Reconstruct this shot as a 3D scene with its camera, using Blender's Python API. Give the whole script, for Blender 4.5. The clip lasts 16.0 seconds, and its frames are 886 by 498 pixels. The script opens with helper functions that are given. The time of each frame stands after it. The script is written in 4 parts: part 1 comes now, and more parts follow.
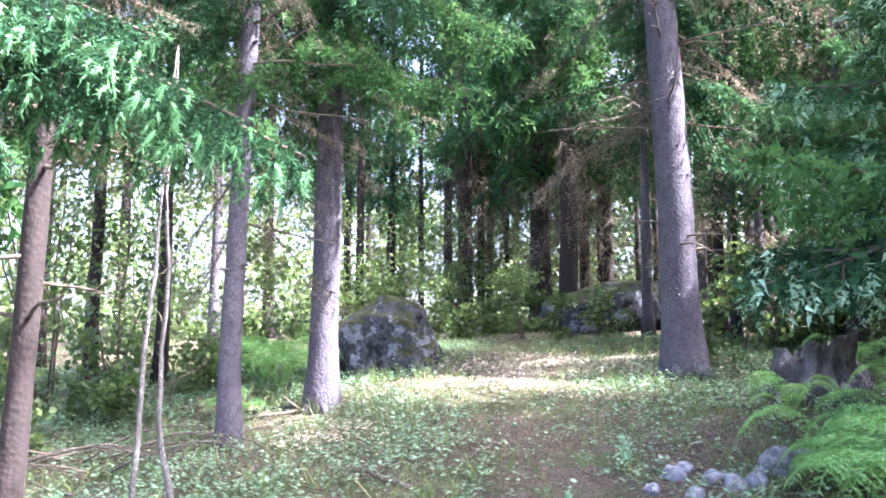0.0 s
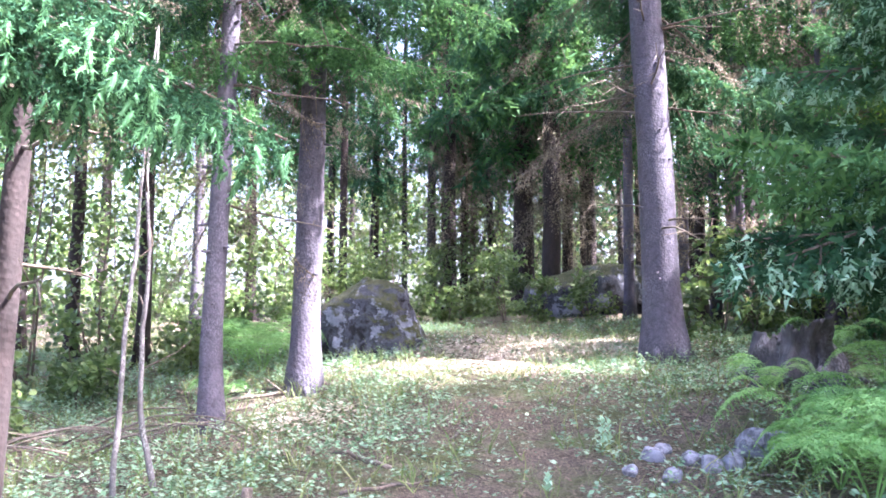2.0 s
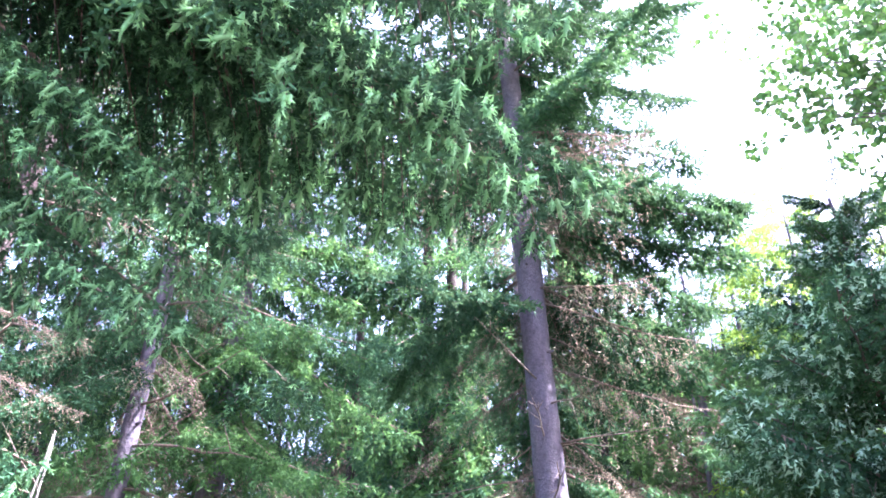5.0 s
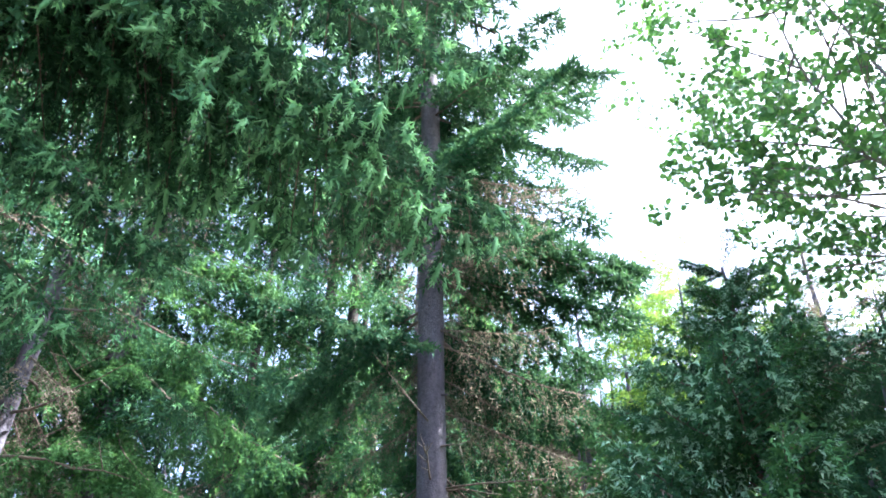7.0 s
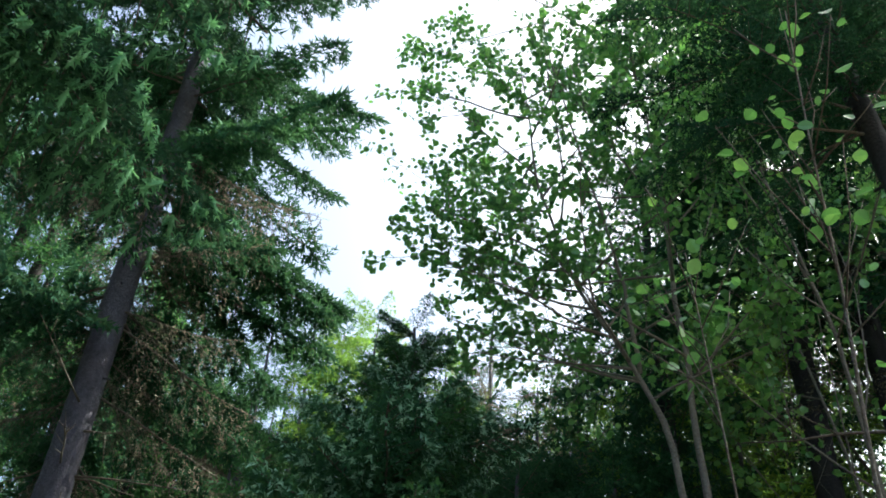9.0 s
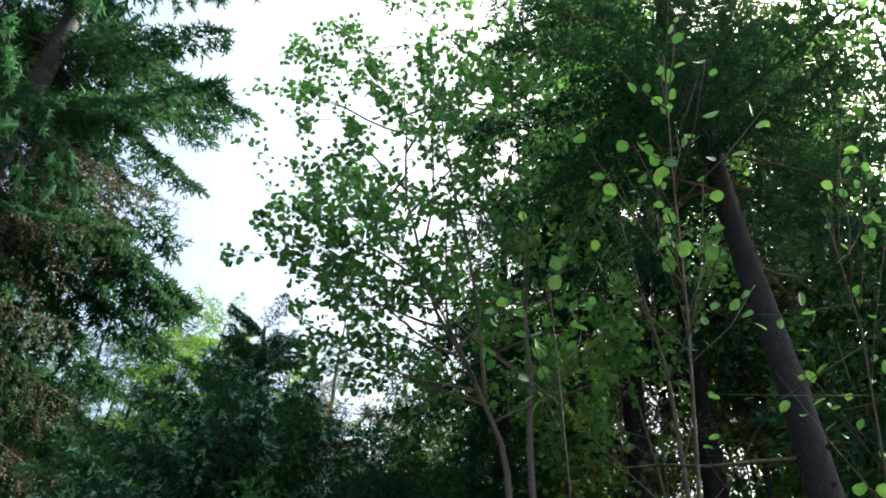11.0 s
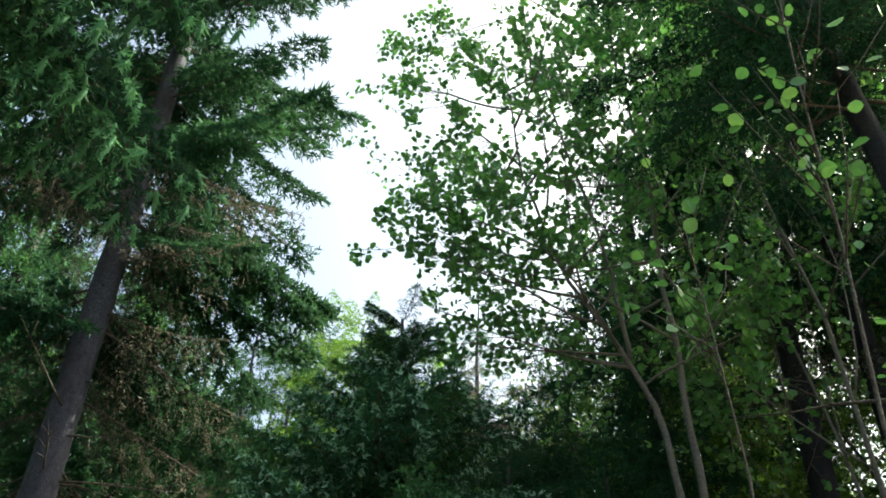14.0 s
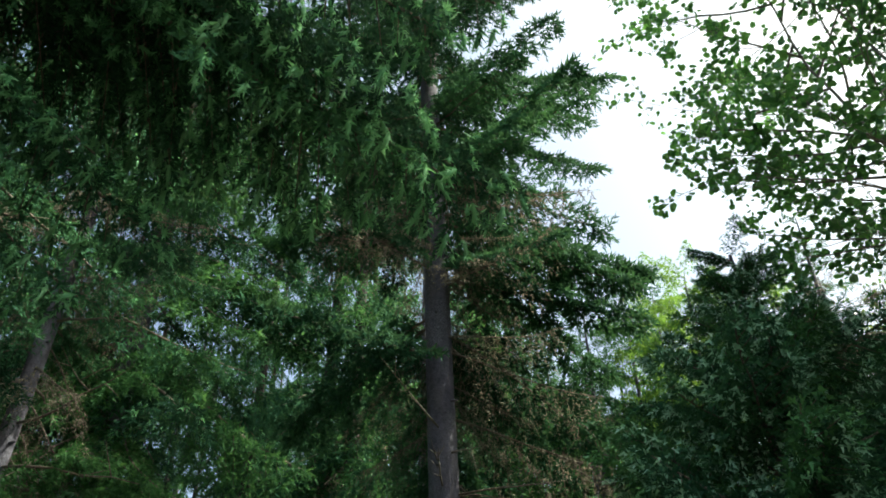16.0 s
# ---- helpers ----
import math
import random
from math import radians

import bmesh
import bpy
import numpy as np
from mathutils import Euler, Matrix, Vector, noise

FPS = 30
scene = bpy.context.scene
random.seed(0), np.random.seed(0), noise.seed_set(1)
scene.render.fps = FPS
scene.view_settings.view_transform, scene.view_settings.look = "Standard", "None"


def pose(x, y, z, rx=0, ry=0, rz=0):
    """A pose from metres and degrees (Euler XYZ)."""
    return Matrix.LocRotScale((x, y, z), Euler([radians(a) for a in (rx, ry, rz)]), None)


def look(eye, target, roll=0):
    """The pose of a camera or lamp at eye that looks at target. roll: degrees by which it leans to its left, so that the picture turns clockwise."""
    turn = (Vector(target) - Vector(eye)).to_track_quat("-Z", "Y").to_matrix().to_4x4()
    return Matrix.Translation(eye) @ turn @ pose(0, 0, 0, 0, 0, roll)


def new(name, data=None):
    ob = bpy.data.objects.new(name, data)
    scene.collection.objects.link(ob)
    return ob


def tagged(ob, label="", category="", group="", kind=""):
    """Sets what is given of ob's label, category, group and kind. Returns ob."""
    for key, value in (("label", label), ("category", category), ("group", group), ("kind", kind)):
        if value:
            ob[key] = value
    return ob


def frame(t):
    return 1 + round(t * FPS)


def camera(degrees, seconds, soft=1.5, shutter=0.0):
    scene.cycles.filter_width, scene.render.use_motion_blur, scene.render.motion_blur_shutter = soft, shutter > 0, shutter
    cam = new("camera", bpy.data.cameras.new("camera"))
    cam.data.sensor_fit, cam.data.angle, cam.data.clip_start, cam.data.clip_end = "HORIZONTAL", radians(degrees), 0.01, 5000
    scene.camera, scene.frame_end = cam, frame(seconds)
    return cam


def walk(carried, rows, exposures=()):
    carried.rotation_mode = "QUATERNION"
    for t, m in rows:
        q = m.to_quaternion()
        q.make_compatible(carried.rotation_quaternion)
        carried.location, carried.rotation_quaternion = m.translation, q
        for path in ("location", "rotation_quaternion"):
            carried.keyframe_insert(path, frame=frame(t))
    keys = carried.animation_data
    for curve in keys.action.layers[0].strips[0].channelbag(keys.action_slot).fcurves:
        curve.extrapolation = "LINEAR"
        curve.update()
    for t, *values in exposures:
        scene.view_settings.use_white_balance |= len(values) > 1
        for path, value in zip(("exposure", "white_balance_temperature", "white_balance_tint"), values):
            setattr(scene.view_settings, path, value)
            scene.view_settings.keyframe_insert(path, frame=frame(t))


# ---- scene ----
cam = camera(55.6, 16.0, soft=1.75)
ROWS = [
    (0.0, -0.00, 8.01, 0.01, -0.000, 0.000, 1.600), (0.5, -1.24, 6.68, -0.34, 0.016, 0.010, 1.597), (1.0, -0.86, 6.86, 0.34, 0.020, 0.006, 1.604),
    (1.5, -0.83, 6.97, 0.13, 0.013, 0.003, 1.598), (2.0, -1.12, 6.85, -0.09, 0.011, -0.010, 1.599), (2.5, -1.99, 9.67, -1.15, 0.001, -0.017, 1.602),
    (3.0, -1.95, 14.91, -1.11, -0.009, -0.042, 1.625), (3.5, -3.80, 20.39, -1.60, -0.004, -0.051, 1.675), (4.0, -3.57, 25.14, -0.59, -0.015, -0.047, 1.741),
    (4.5, -5.38, 29.22, -0.88, -0.014, -0.078, 1.759), (4.7, -6.77, 31.18, -0.63, -0.021, -0.075, 1.765), (6.8, -13.77, 36.28, -0.74, -0.055, -0.036, 1.676),
    (7.0, -16.70, 36.15, -1.32, -0.028, -0.031, 1.705), (7.5, -22.80, 36.82, -2.20, 0.002, -0.039, 1.714), (8.0, -29.52, 37.52, -2.77, 0.001, -0.064, 1.703),
    (8.5, -36.54, 38.16, -3.66, 0.000, -0.047, 1.692), (9.0, -42.17, 39.34, -4.12, 0.048, -0.065, 1.676), (9.5, -46.55, 40.17, -4.03, 0.061, -0.048, 1.647),
    (10.0, -50.97, 41.17, -4.15, 0.077, -0.018, 1.606), (10.2, -52.48, 41.54, -3.82, 0.078, -0.007, 1.620), (12.5, -54.77, 41.54, -3.08, 0.087, 0.012, 1.608),
    (13.0, -52.66, 41.26, -2.36, 0.100, 0.002, 1.620), (13.5, -48.41, 40.66, -2.49, 0.108, 0.016, 1.611), (14.0, -42.29, 39.83, -2.29, 0.109, 0.054, 1.601),
    (14.5, -34.53, 39.24, -1.24, 0.087, 0.066, 1.564), (15.0, -28.60, 38.77, -0.61, 0.062, 0.071, 1.584), (15.5, -22.21, 38.25, -0.26, 0.034, 0.103, 1.599),
    (16.0, -15.41, 37.82, -0.06, 0.007, 0.124, 1.557),
]
EXPOSURES = [(0.0, 3.6, 5850, 26), (4.7, 3.95, 5750, 40), (7.0, 3.15, 5700, 13), (8.2, 1.85, 5900, 0), (10.0, 1.45, 6150, -1), (14.0, 1.43, 6500, -5), (16.0, 1.4, 6600, -5)]
walk(cam, [(t, pose(x, y, z, 90 + p, r, turn)) for t, turn, p, r, x, y, z in ROWS], EXPOSURES)

# ---- sky and sun ----
SUN_AZ, SUN_EL = 107.0, 52.0
world = bpy.data.worlds.new("sky")
scene.world = world
world.use_nodes = True
wn = world.node_tree.nodes
sky = wn.new("ShaderNodeTexSky")
sky.sky_type, sky.sun_disc = "NISHITA", False
sky.sun_elevation, sky.sun_rotation = radians(SUN_EL), radians(SUN_AZ)
sky.dust_density, sky.air_density = 8.0, 0.9
wn["Background"].inputs["Strength"].default_value = 0.15
world.node_tree.links.new(sky.outputs[0], wn["Background"].inputs["Color"])
sun = new("sun", bpy.data.lights.new("sun", "SUN"))
sun.data.energy, sun.data.angle, sun.data.color = 5.0, radians(0.53), (1.0, 0.93, 0.82)
sa, se = radians(SUN_AZ), radians(SUN_EL)
sun.matrix_world = look((30 * math.sin(sa), 30 * math.cos(sa), 40), (30 * math.sin(sa) - math.sin(sa) * math.cos(se), 30 * math.cos(sa) - math.cos(sa) * math.cos(se), 40 - math.sin(se)))


# ---- materials ----
def ramp(nt, fac, stops):
    r = nt.nodes.new("ShaderNodeValToRGB")
    el = r.color_ramp.elements
    while len(el) < len(stops):
        el.new(0.5)
    for e, (p, c) in zip(el, stops):
        e.position, e.color = p, (*c, 1)
    nt.links.new(fac, r.inputs[0])
    return r.outputs[0]


def tex_noise(nt, scale, detail=6, rough=0.6, stretch=None, kind="Object"):
    tc = nt.nodes.new("ShaderNodeTexCoord")
    n = nt.nodes.new("ShaderNodeTexNoise")
    n.inputs["Scale"].default_value, n.inputs["Detail"].default_value, n.inputs["Roughness"].default_value = scale, detail, rough
    if stretch:
        mp = nt.nodes.new("ShaderNodeMapping")
        mp.inputs["Scale"].default_value = stretch
        nt.links.new(tc.outputs[kind], mp.inputs[0])
        nt.links.new(mp.outputs[0], n.inputs[0])
    else:
        nt.links.new(tc.outputs[kind], n.inputs[0])
    return n.outputs["Fac"]


def mixed(nt, fac, a, b, mode="MIX"):
    m = nt.nodes.new("ShaderNodeMix")
    m.data_type, m.blend_type = "RGBA", mode
    if isinstance(fac, float):
        m.inputs[0].default_value = fac
    else:
        nt.links.new(fac, m.inputs[0])
    nt.links.new(a, m.inputs[6])
    nt.links.new(b, m.inputs[7])
    return m.outputs[2]


def bumped(nt, bsdf, height, strength, dist):
    b = nt.nodes.new("ShaderNodeBump")
    b.inputs["Strength"].default_value, b.inputs["Distance"].default_value = strength, dist
    nt.links.new(height, b.inputs["Height"])
    nt.links.new(b.outputs[0], bsdf.inputs["Normal"])


def material(name, rough=0.8):
    m = bpy.data.materials.new(name)
    m.use_nodes = True
    b = m.node_tree.nodes["Principled BSDF"]
    b.inputs["Roughness"].default_value = rough
    return m, m.node_tree, b


def foliage(name, dark, mid, light, rough=0.6, through_amount=0.35, glow=(1.0, 1.0, 0.45), spec=0.25, vary=0.7):
    """Leaf or needle: colour varies from piece to piece and from bough to bough; part of the light passes through."""
    m, nt, b = material(name, rough)
    geo = nt.nodes.new("ShaderNodeNewGeometry")
    info = nt.nodes.new("ShaderNodeObjectInfo")
    add = nt.nodes.new("ShaderNodeMath")
    add.operation = "MULTIPLY_ADD"
    nt.links.new(info.outputs["Random"], add.inputs[0])
    add.inputs[1].default_value = 1 - vary
    sc = nt.nodes.new("ShaderNodeMath")
    sc.operation = "MULTIPLY"
    sc.inputs[1].default_value = vary
    nt.links.new(geo.outputs["Random Per Island"], sc.inputs[0])
    nt.links.new(sc.outputs[0], add.inputs[2])
    col = ramp(nt, add.outputs[0], [(0.0, dark), (0.5, mid), (1.0, light)])
    nt.links.new(col, b.inputs["Base Color"])
    b.inputs["Specular IOR Level"].default_value = spec
    tr = nt.nodes.new("ShaderNodeBsdfTranslucent")
    g = nt.nodes.new("ShaderNodeMix")
    g.data_type, g.blend_type = "RGBA", "MULTIPLY"
    g.inputs[0].default_value = 1.0
    nt.links.new(col, g.inputs[6])
    g.inputs[7].default_value = (*[min(1.0, c * 1.0) for c in glow], 1)
    br = nt.nodes.new("ShaderNodeBrightContrast")
    nt.links.new(g.outputs[2], br.inputs[0])
    br.inputs[1].default_value = 0.03
    nt.links.new(br.outputs[0], tr.inputs[0])
    mx = nt.nodes.new("ShaderNodeMixShader")
    mx.inputs[0].default_value = through_amount
    nt.links.new(b.outputs[0], mx.inputs[1])
    nt.links.new(tr.outputs[0], mx.inputs[2])
    nt.links.new(mx.outputs[0], nt.nodes["Material Output"].inputs["Surface"])
    return m


def bark(name, lo, hi, lichen, scale=18.0, amount=0.5, stretch=(1, 1, 0.35)):
    m, nt, b = material(name, 0.9)
    f1 = tex_noise(nt, scale, 8, 0.65, stretch)
    f2 = tex_noise(nt, scale * 4, 5, 0.7, (1, 1, 0.6))
    f3 = tex_noise(nt, 3.0, 4, 0.6)
    base = ramp(nt, f1, [(0.3, lo), (0.7, hi)])
    lich = ramp(nt, f2, [(0.45, lo), (0.62, lichen)])
    patch = ramp(nt, f3, [(0.42, (0, 0, 0)), (0.62, (amount, amount, amount))])
    nt.links.new(mixed(nt, patch, base, lich), b.inputs["Base Color"])
    vor = nt.nodes.new("ShaderNodeTexVoronoi")
    tc = nt.nodes.new("ShaderNodeTexCoord")
    mp = nt.nodes.new("ShaderNodeMapping")
    mp.inputs["Scale"].default_value = (1, 1, 0.9)
    nt.links.new(tc.outputs["Object"], mp.inputs[0])
    nt.links.new(mp.outputs[0], vor.inputs[0])
    vor.inputs["Scale"].default_value = scale * 2.2
    hm = nt.nodes.new("ShaderNodeMath")
    hm.operation = "ADD"
    nt.links.new(vor.outputs["Distance"], hm.inputs[0])
    nt.links.new(f1, hm.inputs[1])
    bumped(nt, b, hm.outputs[0], 0.5, 0.008)
    return m


M_BARK = bark("spruce_bark", (0.036, 0.033, 0.045), (0.1, 0.095, 0.128), (0.2, 0.205, 0.25), 22.0, 0.6, (1, 1, 0.8))
# The next two put shade into the colour, darker than real bark.
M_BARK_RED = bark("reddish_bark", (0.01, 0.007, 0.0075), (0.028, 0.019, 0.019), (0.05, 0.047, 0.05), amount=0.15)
M_BARK_DARK = bark("shade_dark_bark", (0.01, 0.01, 0.012), (0.03, 0.028, 0.032), (0.075, 0.078, 0.08), amount=0.4)
M_BARK_GREY = bark("grey_lichen_bark", (0.06, 0.058, 0.058), (0.15, 0.147, 0.15), (0.34, 0.35, 0.355), 26, 1.0)
M_BARK_SMOOTH = bark("smooth_alder_bark", (0.1, 0.085, 0.07), (0.22, 0.2, 0.18), (0.34, 0.34, 0.31), 30, 0.5, (1, 1, 1.6))
M_TWIG = bark("twig_bark", (0.05, 0.038, 0.028), (0.14, 0.11, 0.085), (0.25, 0.25, 0.22), 40, 0.6)
M_NEEDLE = foliage("spruce_needles", (0.012, 0.044, 0.024), (0.03, 0.092, 0.048), (0.066, 0.17, 0.082), 0.7, 0.25, (0.9, 1.0, 0.4), 0.05, 0.45)
M_YOUNG = foliage("young_spruce_shoots", (0.09, 0.26, 0.12), (0.15, 0.37, 0.185), (0.23, 0.48, 0.26), 0.65, 0.4, (1.0, 1.0, 0.6), 0.2)
# Skylight's blue is put into these young spruce shoots; herb leaves share it.
M_PALE = foliage("pale_bluish_shoots", (0.16, 0.34, 0.22), (0.26, 0.46, 0.34), (0.38, 0.58, 0.46), 0.55, 0.35, (1.0, 1.0, 0.7), 0.25)
# Two lit copies of M_NEEDLE: sunlight is put into the needle colour.
M_LITNEEDLE = foliage("sun_toned_needles", (0.018, 0.07, 0.026), (0.044, 0.138, 0.048), (0.092, 0.22, 0.08), 0.65, 0.4, (1.0, 1.0, 0.4), 0.15)
M_SUNNEEDLE = foliage("sun_bright_needles", (0.08, 0.17, 0.03), (0.15, 0.28, 0.05), (0.24, 0.4, 0.085), 0.65, 0.55, (1.0, 1.0, 0.4), 0.15)
M_DEAD = foliage("dry_brown_twigs", (0.06, 0.052, 0.038), (0.14, 0.125, 0.095), (0.3, 0.28, 0.215), 0.85, 0.25, (1, 0.9, 0.75))
M_LEAF = foliage("alder_leaves", (0.055, 0.18, 0.06), (0.14, 0.36, 0.11), (0.29, 0.53, 0.18), 0.3, 0.5, (1.0, 1.0, 0.4), 0.85)
M_BUSH = foliage("bush_leaves", (0.035, 0.08, 0.026), (0.085, 0.155, 0.048), (0.19, 0.27, 0.1), 0.32, 0.45, (1.0, 1.0, 0.45), 0.6)
M_GROUNDLEAF = foliage("ground_leaves", (0.05, 0.12, 0.065), (0.14, 0.27, 0.17), (0.32, 0.46, 0.35), 0.4, 0.3, spec=0.5)
M_FERN = foliage("fern_fronds", (0.13, 0.3, 0.1), (0.2, 0.42, 0.15), (0.3, 0.55, 0.22), 0.5, 0.4)
M_GRASS = foliage("grass_blades", (0.08, 0.14, 0.05), (0.14, 0.22, 0.08), (0.3, 0.32, 0.16), 0.6, 0.3)
# Dry straw toned near white to put the sun patches into the colour.
M_STRAW = foliage("sun_patch_straw", (0.32, 0.28, 0.22), (0.5, 0.45, 0.37), (0.68, 0.63, 0.54), 0.8, 0.15, (1, 0.95, 0.8))
M_LITTER = foliage("fallen_leaf_litter", (0.05, 0.036, 0.026), (0.15, 0.115, 0.085), (0.36, 0.3, 0.23), 0.8, 0.1, (1, 0.9, 0.7))


def ground_material():
    m, nt, b = material("forest_floor", 0.95)
    f1 = tex_noise(nt, 60, 6, 0.7)
    f2 = tex_noise(nt, 1.3, 6, 0.62)
    f3 = tex_noise(nt, 9, 6, 0.65)
    f4 = tex_noise(nt, 220, 3, 0.6)
    soil = ramp(nt, f1, [(0.36, (0.025, 0.02, 0.014)), (0.5, (0.12, 0.095, 0.068)), (0.64, (0.34, 0.28, 0.21))])
    moss = ramp(nt, f1, [(0.3, (0.03, 0.05, 0.018)), (0.7, (0.15, 0.19, 0.06))])
    k = ramp(nt, f2, [(0.46, (0, 0, 0)), (0.58, (0.8, 0.8, 0.8))])
    c = mixed(nt, k, soil, moss)
    straw = ramp(nt, f4, [(0.4, (0.09, 0.068, 0.052)), (0.65, (0.33, 0.27, 0.21))])
    k2 = ramp(nt, f3, [(0.5, (0, 0, 0)), (0.68, (0.7, 0.7, 0.7))])
    nt.links.new(mixed(nt, k2, c, straw), b.inputs["Base Color"])
    bumped(nt, b, f1, 1.0, 0.09)
    return m


def rock_material(name, moss_from, lo=(0.008, 0.009, 0.012), hi=(0.07, 0.079, 0.1)):
    m, nt, b = material(name, 0.9)
    f1 = tex_noise(nt, 3.4, 9, 0.66)
    f2 = tex_noise(nt, 45, 5, 0.7)
    f3 = tex_noise(nt, 2.6, 6, 0.66)
    stone = ramp(nt, f1, [(0.4, lo), (0.47, hi), (0.52, tuple(0.35 * v for v in hi)), (0.56, (0.2, 0.225, 0.28))])
    moss = ramp(nt, f2, [(0.3, (0.012, 0.018, 0.006)), (0.7, (0.07, 0.08, 0.022))])
    geo = nt.nodes.new("ShaderNodeNewGeometry")
    sep = nt.nodes.new("ShaderNodeSeparateXYZ")
    nt.links.new(geo.outputs["Normal"], sep.inputs[0])
    ad = nt.nodes.new("ShaderNodeMath")
    ad.operation = "MULTIPLY_ADD"
    nt.links.new(sep.outputs[2], ad.inputs[0])
    ad.inputs[1].default_value = 0.35
    nt.links.new(f3, ad.inputs[2])
    k = ramp(nt, ad.outputs[0], [(moss_from, (0, 0, 0)), (moss_from + 0.1, (1, 1, 1))])
    nt.links.new(mixed(nt, k, stone, moss), b.inputs["Base Color"])
    bumped(nt, b, f1, 1.0, 0.1)
    return m


M_GROUND = ground_material()
M_ROCK = rock_material("mossy_granite", 0.64)
M_STONE = rock_material("bare_granite", 0.95, (0.1, 0.108, 0.13), (0.27, 0.285, 0.33))
M_STUMP = bark("weathered_stump_wood", (0.025, 0.025, 0.028), (0.13, 0.13, 0.145), (0.27, 0.28, 0.31), 12, 0.8)
M_STICK = bark("dead_grey_wood", (0.05, 0.042, 0.034), (0.16, 0.135, 0.11), (0.32, 0.3, 0.26), 30, 0.6)


# ---- mesh helpers ----
class Soup:
    """Gathers triangles."""

    def __init__(self):
        self.v, self.f, self.n = [], [], 0

    def add(self, v, f):
        if len(v):
            self.v.append(np.asarray(v, dtype=np.float64).reshape(-1, 3))
            self.f.append(np.asarray(f, dtype=np.int64).reshape(-1, 3) + self.n)
            self.n += len(self.v[-1])
        return self

    def mesh(self, name, mat, smooth=False):
        me = bpy.data.meshes.new(name)
        v, f = np.concatenate(self.v), np.concatenate(self.f)
        me.vertices.add(len(v))
        me.vertices.foreach_set("co", v.astype(np.float32).ravel())
        me.loops.add(f.size)
        me.loops.foreach_set("vertex_index", f.astype(np.int32).ravel())
        me.polygons.add(len(f))
        me.polygons.foreach_set("loop_start", np.arange(0, f.size, 3, dtype=np.int32))
        me.polygons.foreach_set("use_smooth", np.full(len(f), smooth))
        me.update(calc_edges=True)
        me.materials.append(mat)
        return me


def unit(a):
    return a / np.maximum(np.linalg.norm(a, axis=-1, keepdims=True), 1e-9)


def tube(pts, radii, sides=8, rough=0.0, rng=None):
    """A tapered tube along points, closed at both ends."""
    pts, radii = np.asarray(pts, float), np.asarray(radii, float)
    k = len(pts)
    d = unit(np.gradient(pts, axis=0))
    ref = np.array([1.0, 0, 0]) if abs(d[0][2]) > 0.8 else np.array([0, 0, 1.0])
    a = unit(np.cross(d, ref))
    b = np.cross(d, a)
    th = np.linspace(0, 2 * np.pi, sides, endpoint=False)
    ring = np.cos(th)[None, :, None] * a[:, None] + np.sin(th)[None, :, None] * b[:, None]
    r = np.repeat(radii[:, None], sides, 1)
    if rough and rng is not None:
        r = r * (1 + rng.normal(0, rough, r.shape))
    v = (pts[:, None] + ring * r[..., None]).reshape(-1, 3)
    i, j = np.meshgrid(np.arange(k - 1), np.arange(sides), indexing="ij")
    p, q = i * sides + j, i * sides + (j + 1) % sides
    f = np.concatenate([np.stack([p, q, q + sides], -1).reshape(-1, 3), np.stack([p, q + sides, p + sides], -1).reshape(-1, 3)])
    c0, c1 = len(v), len(v) + 1
    v = np.concatenate([v, pts[:1], pts[-1:]])
    j = np.arange(sides)
    e = (k - 1) * sides
    f = np.concatenate([f, np.stack([(j + 1) % sides, j, np.full(sides, c0)], -1), np.stack([e + j, e + (j + 1) % sides, np.full(sides, c1)], -1)])
    return v, f


def feathers(base, dirs, length, width, rng, k=3, sag=0.15):
    """Needled shoots: along each axis k pairs of pointed needle tufts, swept forward."""
    n = len(base)
    length, width = np.broadcast_to(length, (n,)), np.broadcast_to(width, (n,))
    dirs = unit(dirs)
    side = unit(np.cross(dirs, rng.normal(0, 0.5, (n, 3)) + np.array([0, 0, 1.0])))
    up = np.cross(side, dirs)
    out = []
    for j in range(k):
        s0, s1, s2 = j / k * 0.92, (j + 0.75) / k * 0.92, (j + 1.3) / k
        wid = width * (1.0 - 0.55 * max(0.0, (j + 0.5) / k - 0.3))
        for sg in (-1, 1):
            tilt = rng.normal(0.25, 0.5, (n, 1))
            sd = unit(side * sg + up * tilt)
            jit = rng.uniform(0.8, 1.2, (n, 1))

            def at(s):
                p = base + dirs * (length * s)[:, None]
                p[:, 2] -= sag * length * s * s
                return p
            tip = at(s2 * 0.96) + sd * (wid[:, None] * jit)
            out.append(np.stack([at(s0), at(s1), tip], 1))
    v = np.stack(out, 1).reshape(-1, 3)
    return v, np.arange(len(v)).reshape(-1, 3)


